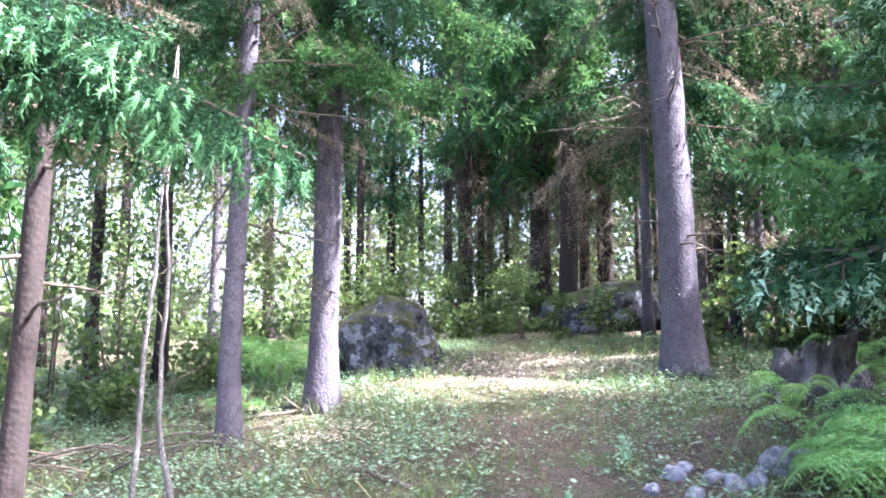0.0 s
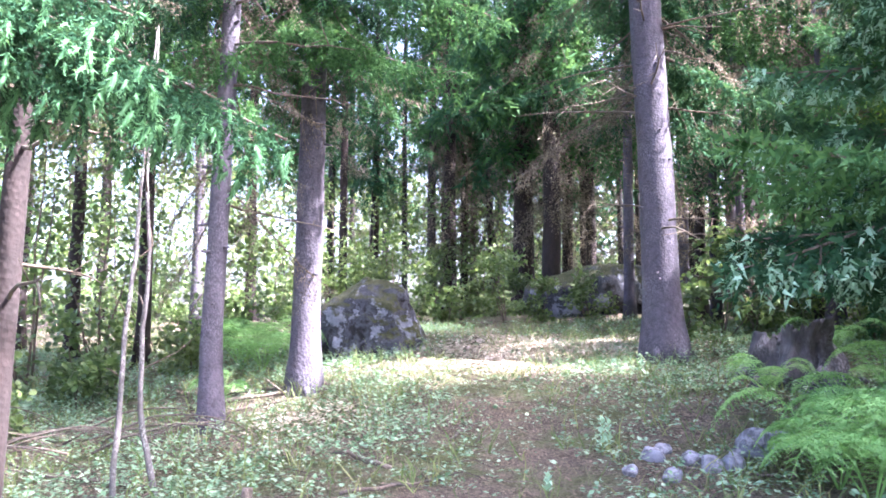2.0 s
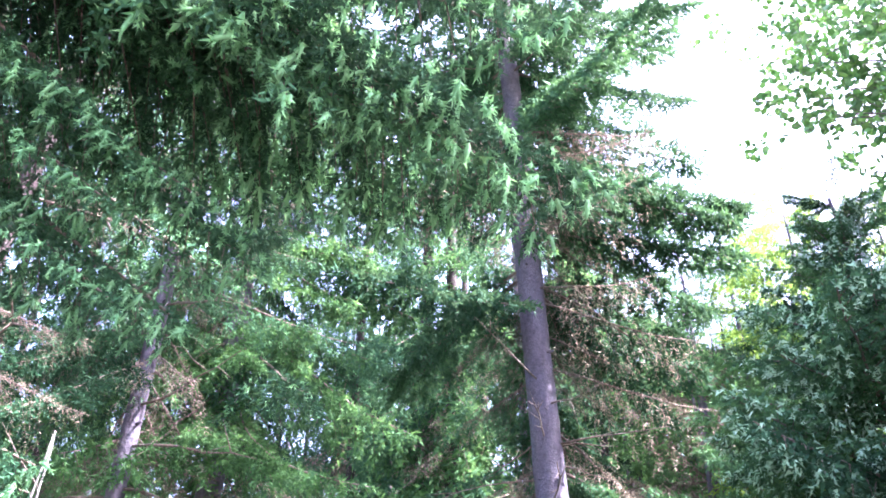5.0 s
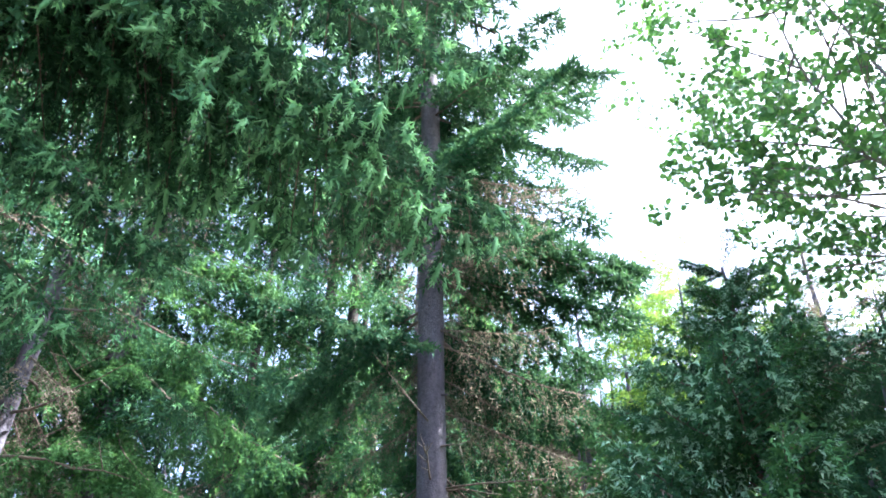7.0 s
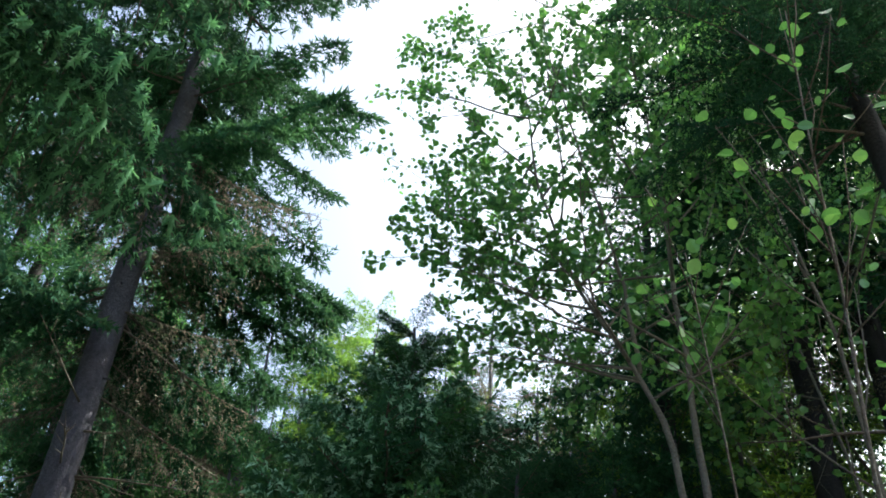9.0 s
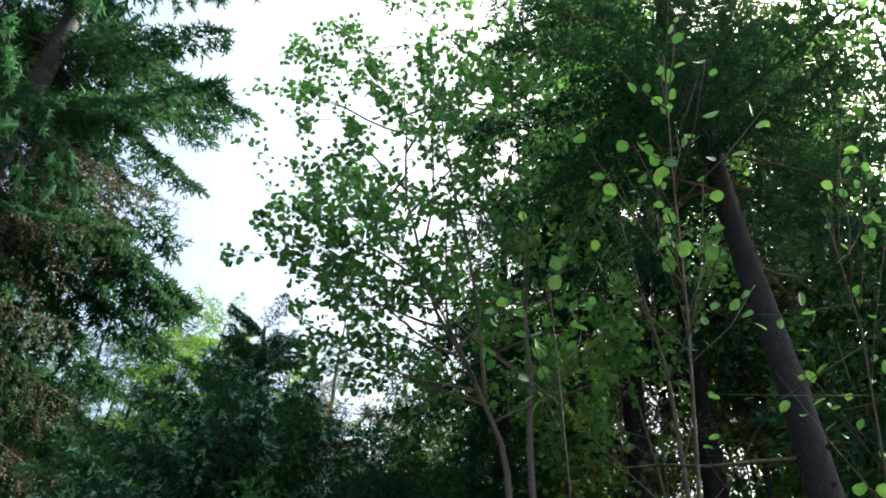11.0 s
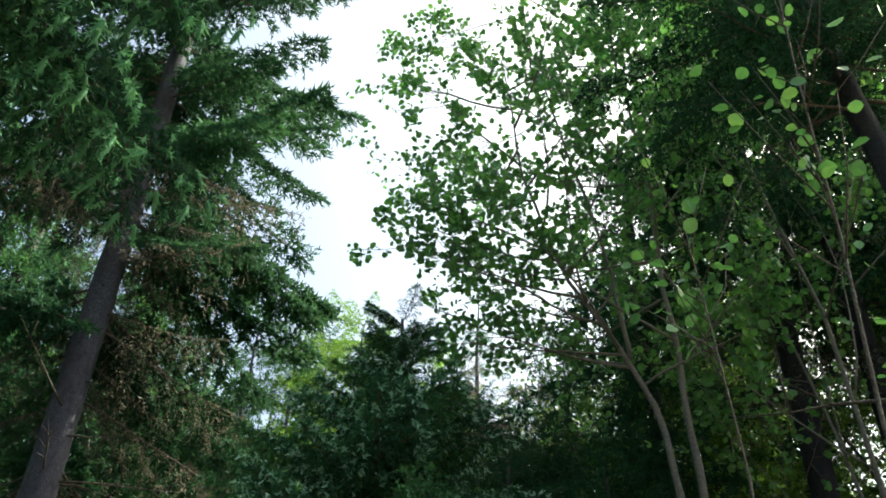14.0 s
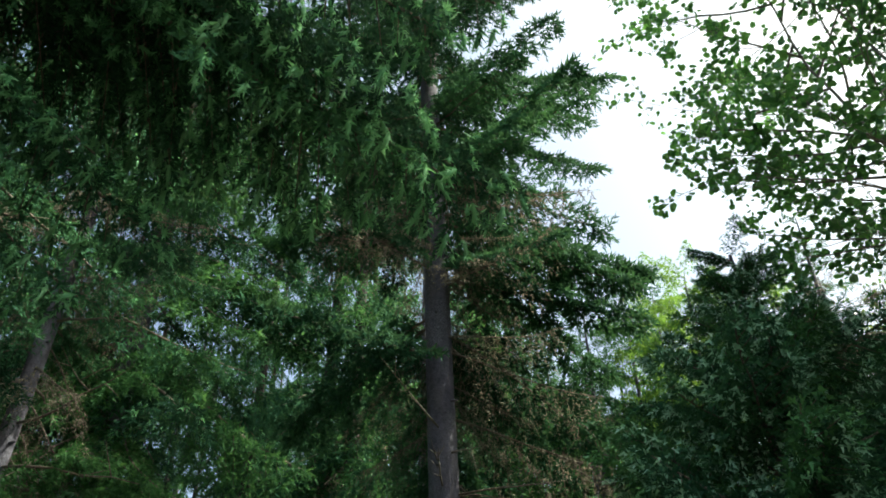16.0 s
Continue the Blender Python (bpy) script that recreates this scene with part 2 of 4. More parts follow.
def tufts(base, dirs, length, width, rng, k=8, sag=0.2, slim=0.3):
    """Brush-like shoots: needle clusters set spirally round each axis, swept forward."""
    n = len(base)
    length, width = np.broadcast_to(length, (n,)), np.broadcast_to(width, (n,))
    d = unit(dirs)
    a = unit(np.cross(d, [0.31, 0.17, 1.0]))
    b = np.cross(d, a)
    phase = rng.uniform(0, 6.283, n)
    out = []
    for j in range(k):
        q = (j + 0.4) / k
        th = phase + j * 2.39996
        o = np.cos(th)[:, None] * a + np.sin(th)[:, None] * b
        c = base + d * (length * q)[:, None]
        c[:, 2] -= sag * length * q * q
        nd = unit(d * (0.7 + 0.7 * q) + o + rng.normal(0, 0.15, (n, 3)))
        wl = width * rng.uniform(0.8, 1.25, n) * (1.25 - 0.4 * q)
        sd = unit(np.cross(nd, o + rng.normal(0, 0.6, (n, 3)))) * (wl * slim)[:, None]
        out.append(np.stack([c - sd, c + sd, c + nd * (wl * 1.35)[:, None]], 1))
    v = np.stack(out, 1).reshape(-1, 3)
    return v, np.arange(len(v)).reshape(-1, 3)


def candles(base, dirs, length, width):
    """Plump fresh shoots: soft drooping spindles."""
    n, sides = len(base), 5
    d = unit(dirs)
    s = unit(np.cross(d, [0.3, 0.2, 1.0]))
    u = np.cross(s, d)
    th = np.linspace(0, 2 * np.pi, sides, endpoint=False)
    rings = []
    for q, w in ((0.0, 0.35), (0.3, 1.0), (0.7, 0.9), (0.93, 0.5)):
        c = base + d * (length * q)[:, None] - np.array([0, 0, 0.22]) * (length * q * q)[:, None]
        rings.append(c[:, None] + (np.cos(th)[None, :, None] * s[:, None] + np.sin(th)[None, :, None] * u[:, None]) * (width * w)[:, None, None])
    tip = base + d * length[:, None] - np.array([0, 0, 0.25]) * length[:, None]
    v = np.concatenate(rings + [tip[:, None]], 1)
    f = []
    for i in range(3):
        for j in range(sides):
            p, q = i * sides + j, i * sides + (j + 1) % sides
            f += [(p, q, q + sides), (p, q + sides, p + sides)]
    f += [(3 * sides + j, 3 * sides + (j + 1) % sides, 4 * sides) for j in range(sides)]
    k = 4 * sides + 1
    return v.reshape(-1, 3), (np.array(f)[None] + (np.arange(n) * k)[:, None, None]).reshape(-1, 3)


LEAF_V = np.array([(0, 0, 0), (0.16, 0.27, 0.05), (0.5, 0.43, 0.09), (0.84, 0.28, 0.05), (1, 0, -0.02), (0.84, -0.28, 0.05), (0.5, -0.43, 0.09), (0.16, -0.27, 0.05), (0.5, 0, 0)])
LEAF_F = np.array([(0, 1, 8), (1, 2, 8), (2, 3, 8), (3, 4, 8), (4, 5, 8), (5, 6, 8), (6, 7, 8), (7, 0, 8)])
LEAFLET_V = np.array([(0, 0, 0), (0.28, 0.42, 0.08), (0.8, 0.36, 0.06), (1, 0, -0.02), (0.8, -0.36, 0.06), (0.28, -0.42, 0.08)])
LEAFLET_F = np.array([(0, 1, 2), (0, 2, 3), (0, 3, 4), (0, 4, 5)])


DIAMOND_V = np.array([(0, 0, 0), (0.5, 0.36, 0.08), (1, 0, 0), (0.5, -0.36, 0.08)])
DIAMOND_F = np.array([(0, 1, 2), (0, 2, 3)])


def leaves(base, dirs, normals, size, fine=False, simple=False):
    """Folded leaf blades from base points along dirs."""
    tv, tf = (LEAF_V, LEAF_F) if fine else (LEAFLET_V, LEAFLET_F)
    if simple:
        tv, tf = DIAMOND_V, DIAMOND_F
    n = len(base)
    d = unit(dirs)
    s = unit(np.cross(normals, d))
    u = np.cross(d, s)
    size = np.broadcast_to(size, (n,))[:, None, None]
    v = base[:, None] + size * (tv[None, :, :1] * d[:, None] + tv[None, :, 1:2] * s[:, None] + tv[None, :, 2:] * u[:, None])
    f = tf[None] + (np.arange(n) * len(tv))[:, None, None]
    return v.reshape(-1, 3), f.reshape(-1, 3)


def part(name, mesh, parent, label="", m=None):
    ob = new(name, mesh)
    ob.parent = parent
    if m is not None:
        ob.matrix_basis = m
    return tagged(ob, label)


def thing(name, place, label, category, group="", kind=""):
    ob = new(name)
    ob.empty_display_size = 0.2
    ob.location = place
    return tagged(ob, label, category, group, kind)


def height(x, y):
    """The ground: it climbs ahead of the viewer, less on the low side."""
    x, y = np.asarray(x, float), np.asarray(y, float)
    r = np.hypot(0.6 * x, np.maximum(y, 0))
    z = 3.2 * (1 - np.exp(-r / 12.0))
    z = z + (-0.12 + np.where(x < 0, 0.1, 0.02) * np.clip(x, -3.5, 3)) * np.minimum(r / 4, 1) * np.exp(-np.maximum(r - 12, 0) / 8)
    near = np.exp(-r / 40)
    z = z + near * (0.05 * np.sin(1.9 * x + 0.7 * y) * np.sin(1.3 * y - 0.5 * x + 1) + 0.025 * np.sin(4.1 * x + 1.3) * np.sin(3.7 * y))
    return z


def polar(az, d, up=0.0):
    """A place by its bearing in degrees to the right of straight ahead and its distance; on the ground, or up metres above it."""
    x, y = d * math.sin(radians(az)), d * math.cos(radians(az))
    return np.array([x, y, float(height(x, y)) + up])


def aloft(az, d, el):
    """A place at that bearing, distance and elevation seen from standing eye height."""
    return np.array([d * math.sin(radians(az)), d * math.cos(radians(az)), 1.6 + d * math.tan(radians(el))])


# ---- ground ----
def build_ground():
    edges = np.concatenate([np.arange(-14, 14.01, 0.25), np.geomspace(14.5, 600, 34)])
    xs = np.unique(np.concatenate([edges, -edges]))
    ys = np.unique(np.concatenate([np.arange(-4, 20.01, 0.22), np.geomspace(20.5, 600, 30), -np.geomspace(4.4, 600, 26)]))
    gx, gy = np.meshgrid(xs, ys, indexing="ij")
    rng = np.random.default_rng(3)
    gz = height(gx, gy) + rng.normal(0, 0.012, gx.shape) * (np.hypot(gx, gy) < 30)
    v = np.stack([gx, gy, gz], -1).reshape(-1, 3)
    i, j = np.meshgrid(np.arange(len(xs) - 1), np.arange(len(ys) - 1), indexing="ij")
    p = i * len(ys) + j
    f = np.concatenate([np.stack([p, p + len(ys), p + len(ys) + 1], -1).reshape(-1, 3), np.stack([p, p + len(ys) + 1, p + 1], -1).reshape(-1, 3)])
    tagged(new("ground", Soup().add(v, f).mesh("ground", M_GROUND, True)), "brown forest floor of needles, moss and worn earth", "forest floor", kind="structure")


build_ground()


# ---- spruces ----
def bough_arrays(rng, length, lat_step, pt_step, shoot, width, sag, hang, k, side_wood=True, side_reach=0.4, slim=0.3):
    """One bough along +x: its wood, its needled shoots and its fresh tips."""
    wood = []
    s = np.linspace(0, 1, 9)
    wig = np.cumsum(rng.normal(0, 0.012, 9)) * length

    def axis(q):
        q = np.asarray(q, float)
        return np.stack([length * q, np.interp(q, s, wig), length * (0.02 * q - sag * q ** 1.5 + 0.55 * sag * q ** 3)], -1)
    wood.append((axis(s), 0.011 * length / 1.6 * (1 - 0.85 * s) + 0.002))
    base, dirs, tipb, tipd = [], [], [], []
    q, sg = 0.1, 1
    while q < 0.985:
        ll = length * side_reach * ((1 - q) ** 0.8 + 0.17) * rng.uniform(0.6, 1.15) * min(1, 0.35 + q * 2.2)
        o = axis(q)
        ang = radians(rng.uniform(42, 68)) * sg
        d0 = np.array([math.cos(ang), math.sin(ang), rng.normal(-0.12, 0.12)])
        m = max(2, int(ll / pt_step))
        t = (np.arange(m) + rng.uniform(0.2, 0.8)) / m
        p = o + d0 * (t * ll)[:, None]
        p[:, 2] -= hang * ll * t ** 1.5
        if side_wood and sg > 0:
            wood.append((np.stack([o, p[-1]]), [0.004, 0.0015]))
        lat = np.stack([np.full(m, d0[0]), np.full(m, d0[1]), d0[2] - 1.4 * hang * np.sqrt(t)], -1)
        lat = unit(lat)
        for side in (-1, 1):
            sv = unit(np.cross(lat, [0, 0, 1.0])) * side
            dd = lat * 0.75 + sv * rng.uniform(0.5, 0.9, (m, 1)) + np.array([0, 0, -0.9 * hang]) + rng.normal(0, 0.18, (m, 3))
            base.append(p + rng.normal(0, 0.006, (m, 3)))
            dirs.append(dd)
        tipb.append(p[-1:])
        tipd.append(lat[-1:] + rng.normal(0, 0.2, (1, 3)) + np.array([[0, 0, -0.35]]))
        q += lat_step / length * rng.uniform(0.35, 0.65)
        sg = -sg
    tipb.append(axis([1.0]))
    tipd.append(np.array([[1, 0, 0.0]]))
    m = int(length / pt_step * 0.8)
    q = np.linspace(0.12, 0.99, m)
    for side in (-1, 1):
        base.append(axis(q))
        dirs.append(np.stack([np.full(m, 0.8), np.full(m, 0.6 * side), np.full(m, 0.1)], -1) + rng.normal(0, 0.25, (m, 3)))
    base, dirs, tipb, tipd = (np.concatenate(a) for a in (base, dirs, tipb, tipd))
    ln = shoot * rng.uniform(0.6, 1.25, len(base))
    needles = tufts(base, dirs, ln, width * rng.uniform(0.8, 1.2, len(base)), rng, k, 0.2 + hang * 0.4, slim)
    return wood, needles, tipb, tipd


def bough_set(count, seed, length, lat_step, pt_step, shoot, width, sag, hang, k, needle_mat, young=0.0, tip_k=6, tip_len=0.07, name="needles", lat=0.4, fresh=None, slim=0.3):
    """Bough shapes to be shared: each a (wood mesh, needle mesh, fresh shoot mesh or None)."""
    out = []
    for i in range(count):
        rng = np.random.default_rng(seed + i)
        wood, needles, tb, td = bough_arrays(rng, length, lat_step, pt_step, shoot, width, sag * rng.uniform(0.7, 1.3), hang, k, shoot < 0.2, lat, slim)
        w, n = Soup(), Soup().add(*needles)
        for p, r in wood:
            w.add(*tube(p if len(p) < 5 or shoot < 0.2 else p[::2], r if len(p) < 5 or shoot < 0.2 else r[::2], 3 if len(p) < 5 or shoot > 0.2 else 5))
        ym = None
        if young:
            y = Soup()
            keep = rng.random(len(tb)) < young
            for extra in range(3):
                b = tb[keep] + rng.normal(0, 0.02, (keep.sum(), 3))
                d = unit(td[keep]) + rng.normal(0, 0.4, (keep.sum(), 3)) + np.array([0, 0, -0.55])
                size = tip_len * rng.uniform(0.6, 1.3, len(b))
                if tip_k > 5:
                    y.add(*candles(b, d, size * 0.62, size * 0.085))
                    y.add(*tufts(b, d, size * 0.66, size * 0.22, rng, 16, 0.25, 0.2))
                else:
                    y.add(*tufts(b, d, size * 0.8, tip_len * 0.28, rng, tip_k, 0.1))
            ym = y.mesh("young_growth", fresh or M_YOUNG, tip_k > 5)
        else:
            n.add(*tufts(tb, td, shoot, width, rng, k, 0.2, slim))
        out.append((w.mesh("bough_wood", M_TWIG, True), n.mesh(name, needle_mat), ym))
    return out


MID = bough_set(6, 100, 1.7, 0.1, 0.07, 0.11, 0.038, 0.16, 0.25, 9, M_NEEDLE, lat=0.22, slim=0.26)
MIDY = bough_set(5, 140, 1.7, 0.115, 0.078, 0.11, 0.034, 0.22, 0.5, 7, M_NEEDLE, 0.5, 5, 0.06, lat=0.3, slim=0.22)
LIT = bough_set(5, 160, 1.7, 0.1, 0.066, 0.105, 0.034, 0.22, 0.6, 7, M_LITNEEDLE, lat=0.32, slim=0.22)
NEAR = bough_set(4, 180, 2.6, 0.055, 0.034, 0.065, 0.016, 0.08, 0.6, 12, M_NEEDLE, 0.85, 8, 0.08, lat=0.24)
OVER = bough_set(5, 200, 2.6, 0.085, 0.05, 0.085, 0.024, 0.12, 0.5, 8, M_NEEDLE, 0.95, 6, 0.09, lat=0.26, slim=0.24)
YOUNG = bough_set(6, 240, 0.85, 0.06, 0.048, 0.075, 0.022, 0.14, 0.2, 7, M_NEEDLE, 0.9, 5, 0.07, lat=0.34, fresh=M_PALE)
YOUNGLIT = bough_set(3, 250, 0.85, 0.06, 0.048, 0.075, 0.02, 0.14, 0.2, 9, M_LITNEEDLE, 0.5, 5, 0.06, lat=0.34)
DRY = bough_set(4, 220, 1.7, 0.15, 0.08, 0.12, 0.02, 0.3, 0.8, 5, M_DEAD, name="dry_spray")
FAR = bough_set(5, 260, 1.9, 0.25, 0.17, 0.2, 0.085, 0.25, 0.6, 6, M_NEEDLE, slim=0.2)
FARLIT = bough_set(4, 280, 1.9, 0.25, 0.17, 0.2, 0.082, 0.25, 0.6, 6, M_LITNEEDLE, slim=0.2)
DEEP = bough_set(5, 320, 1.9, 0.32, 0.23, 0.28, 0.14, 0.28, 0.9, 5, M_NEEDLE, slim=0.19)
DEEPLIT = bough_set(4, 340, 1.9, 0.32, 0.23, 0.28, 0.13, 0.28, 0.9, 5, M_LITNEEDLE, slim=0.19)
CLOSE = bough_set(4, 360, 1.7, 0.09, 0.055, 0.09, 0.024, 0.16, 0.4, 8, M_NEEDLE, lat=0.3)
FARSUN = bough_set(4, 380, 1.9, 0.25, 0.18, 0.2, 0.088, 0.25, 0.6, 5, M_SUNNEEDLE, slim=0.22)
FARDRY = bough_set(4, 300, 1.9, 0.26, 0.2, 0.24, 0.045, 0.28, 0.8, 4, M_DEAD, name="dry_spray")


def trunk_points(foot, top_shift, tall, rng, n=22, wobble=0.02):
    s = np.linspace(0, 1, n)
    p = np.zeros((n, 3))
    p[:, 2] = s * tall
    p[:, 0] = top_shift[0] * s + np.cumsum(rng.normal(0, wobble, n)) * 0.5
    p[:, 1] = top_shift[1] * s + np.cumsum(rng.normal(0, wobble, n)) * 0.5
    p[:, :2] -= p[0, :2]
    return s, p


def trunk_mesh(rng, p, s, radius, mat, sides=18, flare=0.6, knots=22, limit=7.0):
    r = radius * (1 - s) ** 0.75 + 0.012
    fine = np.linspace(0, 1, int(p[-1, 2] * (6 if sides > 12 else 2)) + 8)
    fp = np.stack([np.interp(fine, s, p[:, i]) for i in range(3)], -1)
    fr = np.interp(fine, s, r) * (1 + flare * np.exp(-fp[:, 2] / 0.24))
    fp[0, 2] -= 0.25
    so = Soup().add(*tube(fp, fr, sides, 0.025, rng))
    top = min(limit, p[-1, 2] * 0.6)
    for i in range(knots):
        z = rng.uniform(0.5, top)
        a = rng.uniform(0, 6.283)
        o = np.array([np.interp(z, p[:, 2], p[:, 0]), np.interp(z, p[:, 2], p[:, 1]), z])
        rad = np.interp(z, fp[:, 2], fr)
        d = np.array([math.cos(a), math.sin(a), rng.uniform(-0.3, 0.2)])
        so.add(*tube([o + d * rad * 0.8, o + d * (rad + rng.uniform(0.015, 0.09))], [0.016, 0.008], 6))
    for i in range(6):
        a = i * 1.05 + rng.uniform(-0.3, 0.3)
        d = np.array([math.cos(a), math.sin(a), 0])
        ln = radius * rng.uniform(1.6, 2.8)
        so.add(*tube([p[0] + d * radius * 0.6 + [0, 0, radius * 1.1], p[0] + d * radius * 1.25 + [0, 0, radius * 0.3], p[0] + d * ln + [0, 0, -0.08]], [radius * 0.4, radius * 0.34, radius * 0.1], 8, 0.05, rng))
    return so.mesh("trunk", mat, True)


def bough_pose(o, a, pitch, scale, roll=0.0):
    return Matrix.Translation(o) @ Euler((roll, -pitch, a)).to_matrix().to_4x4() @ Matrix.Diagonal((scale, scale, scale, 1))


def spruce(name, foot, tall, radius, label, seed, shapes, crown_from, reach, per_m=5.0, lean=(0, 0), mat=None, dead_from=None, dead_shapes=None,
           dead_per_m=3.0, dead_to=None, dead_len=(0.25, 0.55), low_pitch=-0.35, top_pitch=0.25, group="", joined=False, skip=None, sticks=0, boughs_to=None, taper=0.75, sides=18, unit_len=1.7, top_extra=0):
    """A spruce: trunk, boughs that are whorled up the stem, dry twigs below the living crown and bare broken sticks."""
    rng = np.random.default_rng(seed)
    foot = np.asarray(foot, float)
    t = thing(name, foot, label, "tree", group)
    s, p = trunk_points(foot, lean, tall, rng)
    part("trunk", trunk_mesh(rng, p, s, radius, mat or M_BARK, sides), t)
    rows = []

    def level(z0, z1, density, sets, dead):
        for i in range(int((z1 - z0) * density)):
            z = rng.uniform(z0, z1)
            z = min(max(z0, 0.45 * round(z / 0.45) + rng.normal(0, 0.13)), z1)
            a = i * 2.39996 + rng.uniform(-0.35, 0.35)
            k = (z - crown_from) / max(tall - crown_from, 0.1)
            ln = reach * (max(0.09, 1 - max(k, 0)) ** taper) * rng.uniform(0.65, 1.15)
            if dead:
                ln = reach * rng.uniform(*dead_len)
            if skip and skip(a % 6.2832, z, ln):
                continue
            pitch = low_pitch + (top_pitch - low_pitch) * max(k, 0) + rng.normal(0, 0.14)
            o = np.array([np.interp(z, p[:, 2], p[:, 0]), np.interp(z, p[:, 2], p[:, 1]), z])
            rows.append((o, a, pitch, ln, sets[rng.integers(len(sets))], dead, rng.normal(0, 0.35)))
    level(crown_from, boughs_to or tall * 0.985, per_m, shapes, False)
    if top_extra:
        level(tall * 0.7, tall * 0.99, top_extra, shapes, False)
    if joined:
        level(tall * 0.82, tall * 0.995, 60 / tall, shapes, False)
    if dead_shapes:
        level(dead_from, dead_to or crown_from + 0.8, dead_per_m, dead_shapes, True)
    if joined:
        gather = {}
        for o, a, pitch, ln, shp, dead, roll in rows:
            m = np.array(bough_pose(o, a, pitch, ln / 1.9, roll))
            for me in shp[:2]:
                if me not in CACHE:
                    v = np.empty(len(me.vertices) * 3, np.float32)
                    me.vertices.foreach_get("co", v)
                    f = np.empty(len(me.loops), np.int32)
                    me.loops.foreach_get("vertex_index", f)
                    CACHE[me] = (v.reshape(-1, 3).astype(float), f.reshape(-1, 3))
                v, f = CACHE[me]
                key = "limb_wood" if me is shp[0] else ("dry_crown" if dead else "crown")
                so, _ = gather.setdefault(key, (Soup(), me.materials[0]))
                so.add(v @ m[:3, :3].T + m[:3, 3], f)
        for key, (so, mt) in gather.items():
            tagged(part(key, so.mesh(key, mt), t), kind="stuff")
    else:
        for o, a, pitch, ln, shp, dead, roll in rows:
            b = part("dry_branch" if dead else "branch", shp[0], t, "", bough_pose(o, a, pitch, ln / unit_len, roll))
            part("dry_spray" if dead else "needles", shp[1], b)
            if shp[2]:
                tagged(part("young_growth", shp[2], b), "pale green fresh spruce shoots", kind="stuff")
    for i in range(sticks):
        z = rng.uniform(1.2, crown_from + 1.0)
        a = rng.uniform(0, 6.283)
        ln = rng.uniform(0.4, 1.5)
        o = np.array([np.interp(z, p[:, 2], p[:, 0]), np.interp(z, p[:, 2], p[:, 1]), z])
        d = np.array([math.cos(a), math.sin(a), 0.0])
        q = np.linspace(0, 1, 6)
        pts = o + d * (q * ln)[:, None] + np.cumsum(rng.normal(0, 0.02, (6, 3)), 0) + np.array([0, 0, 1.0]) * (rng.uniform(-0.25, 0.1) * ln * q ** 1.5)[:, None]
        so = Soup().add(*tube(pts, 0.013 * (1 - 0.8 * q), 6))
        for j in (2, 3, 4):
            e = pts[j] + unit(d + rng.normal(0, 0.7, 3)) * rng.uniform(0.1, 0.35)
            so.add(*tube([pts[j], e], [0.005, 0.002], 4))
        part("bare_branch", so.mesh("bare_branch", M_TWIG, True), t, "bare dead twig")
    return t


CACHE = {}

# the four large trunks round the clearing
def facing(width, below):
    """Leaves out low boughs on the camera's side, so the trunk shows in its view."""
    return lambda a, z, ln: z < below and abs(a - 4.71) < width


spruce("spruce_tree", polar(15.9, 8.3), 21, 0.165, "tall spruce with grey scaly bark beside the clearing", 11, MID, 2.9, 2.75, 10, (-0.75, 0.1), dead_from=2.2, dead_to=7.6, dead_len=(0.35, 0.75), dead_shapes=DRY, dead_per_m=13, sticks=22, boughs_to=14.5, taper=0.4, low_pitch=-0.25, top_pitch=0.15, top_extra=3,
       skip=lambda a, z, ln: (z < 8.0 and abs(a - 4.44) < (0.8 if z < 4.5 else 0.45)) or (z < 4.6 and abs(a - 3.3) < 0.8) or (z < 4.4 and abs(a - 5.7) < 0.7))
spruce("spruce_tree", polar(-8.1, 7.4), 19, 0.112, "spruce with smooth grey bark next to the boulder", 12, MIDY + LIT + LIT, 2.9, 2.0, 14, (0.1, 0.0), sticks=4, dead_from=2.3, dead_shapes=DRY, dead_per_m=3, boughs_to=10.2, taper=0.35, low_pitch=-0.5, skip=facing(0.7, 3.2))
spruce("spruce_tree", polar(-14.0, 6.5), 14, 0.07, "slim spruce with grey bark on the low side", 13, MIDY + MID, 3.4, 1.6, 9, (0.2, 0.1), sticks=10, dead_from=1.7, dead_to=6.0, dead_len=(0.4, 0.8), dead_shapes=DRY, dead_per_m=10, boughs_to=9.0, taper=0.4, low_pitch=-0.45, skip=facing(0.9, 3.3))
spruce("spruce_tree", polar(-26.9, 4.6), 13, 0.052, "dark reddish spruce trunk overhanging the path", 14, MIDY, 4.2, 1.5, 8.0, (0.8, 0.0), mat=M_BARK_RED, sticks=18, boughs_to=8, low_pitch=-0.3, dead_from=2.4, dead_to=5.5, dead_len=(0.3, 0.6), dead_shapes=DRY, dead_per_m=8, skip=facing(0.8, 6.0))


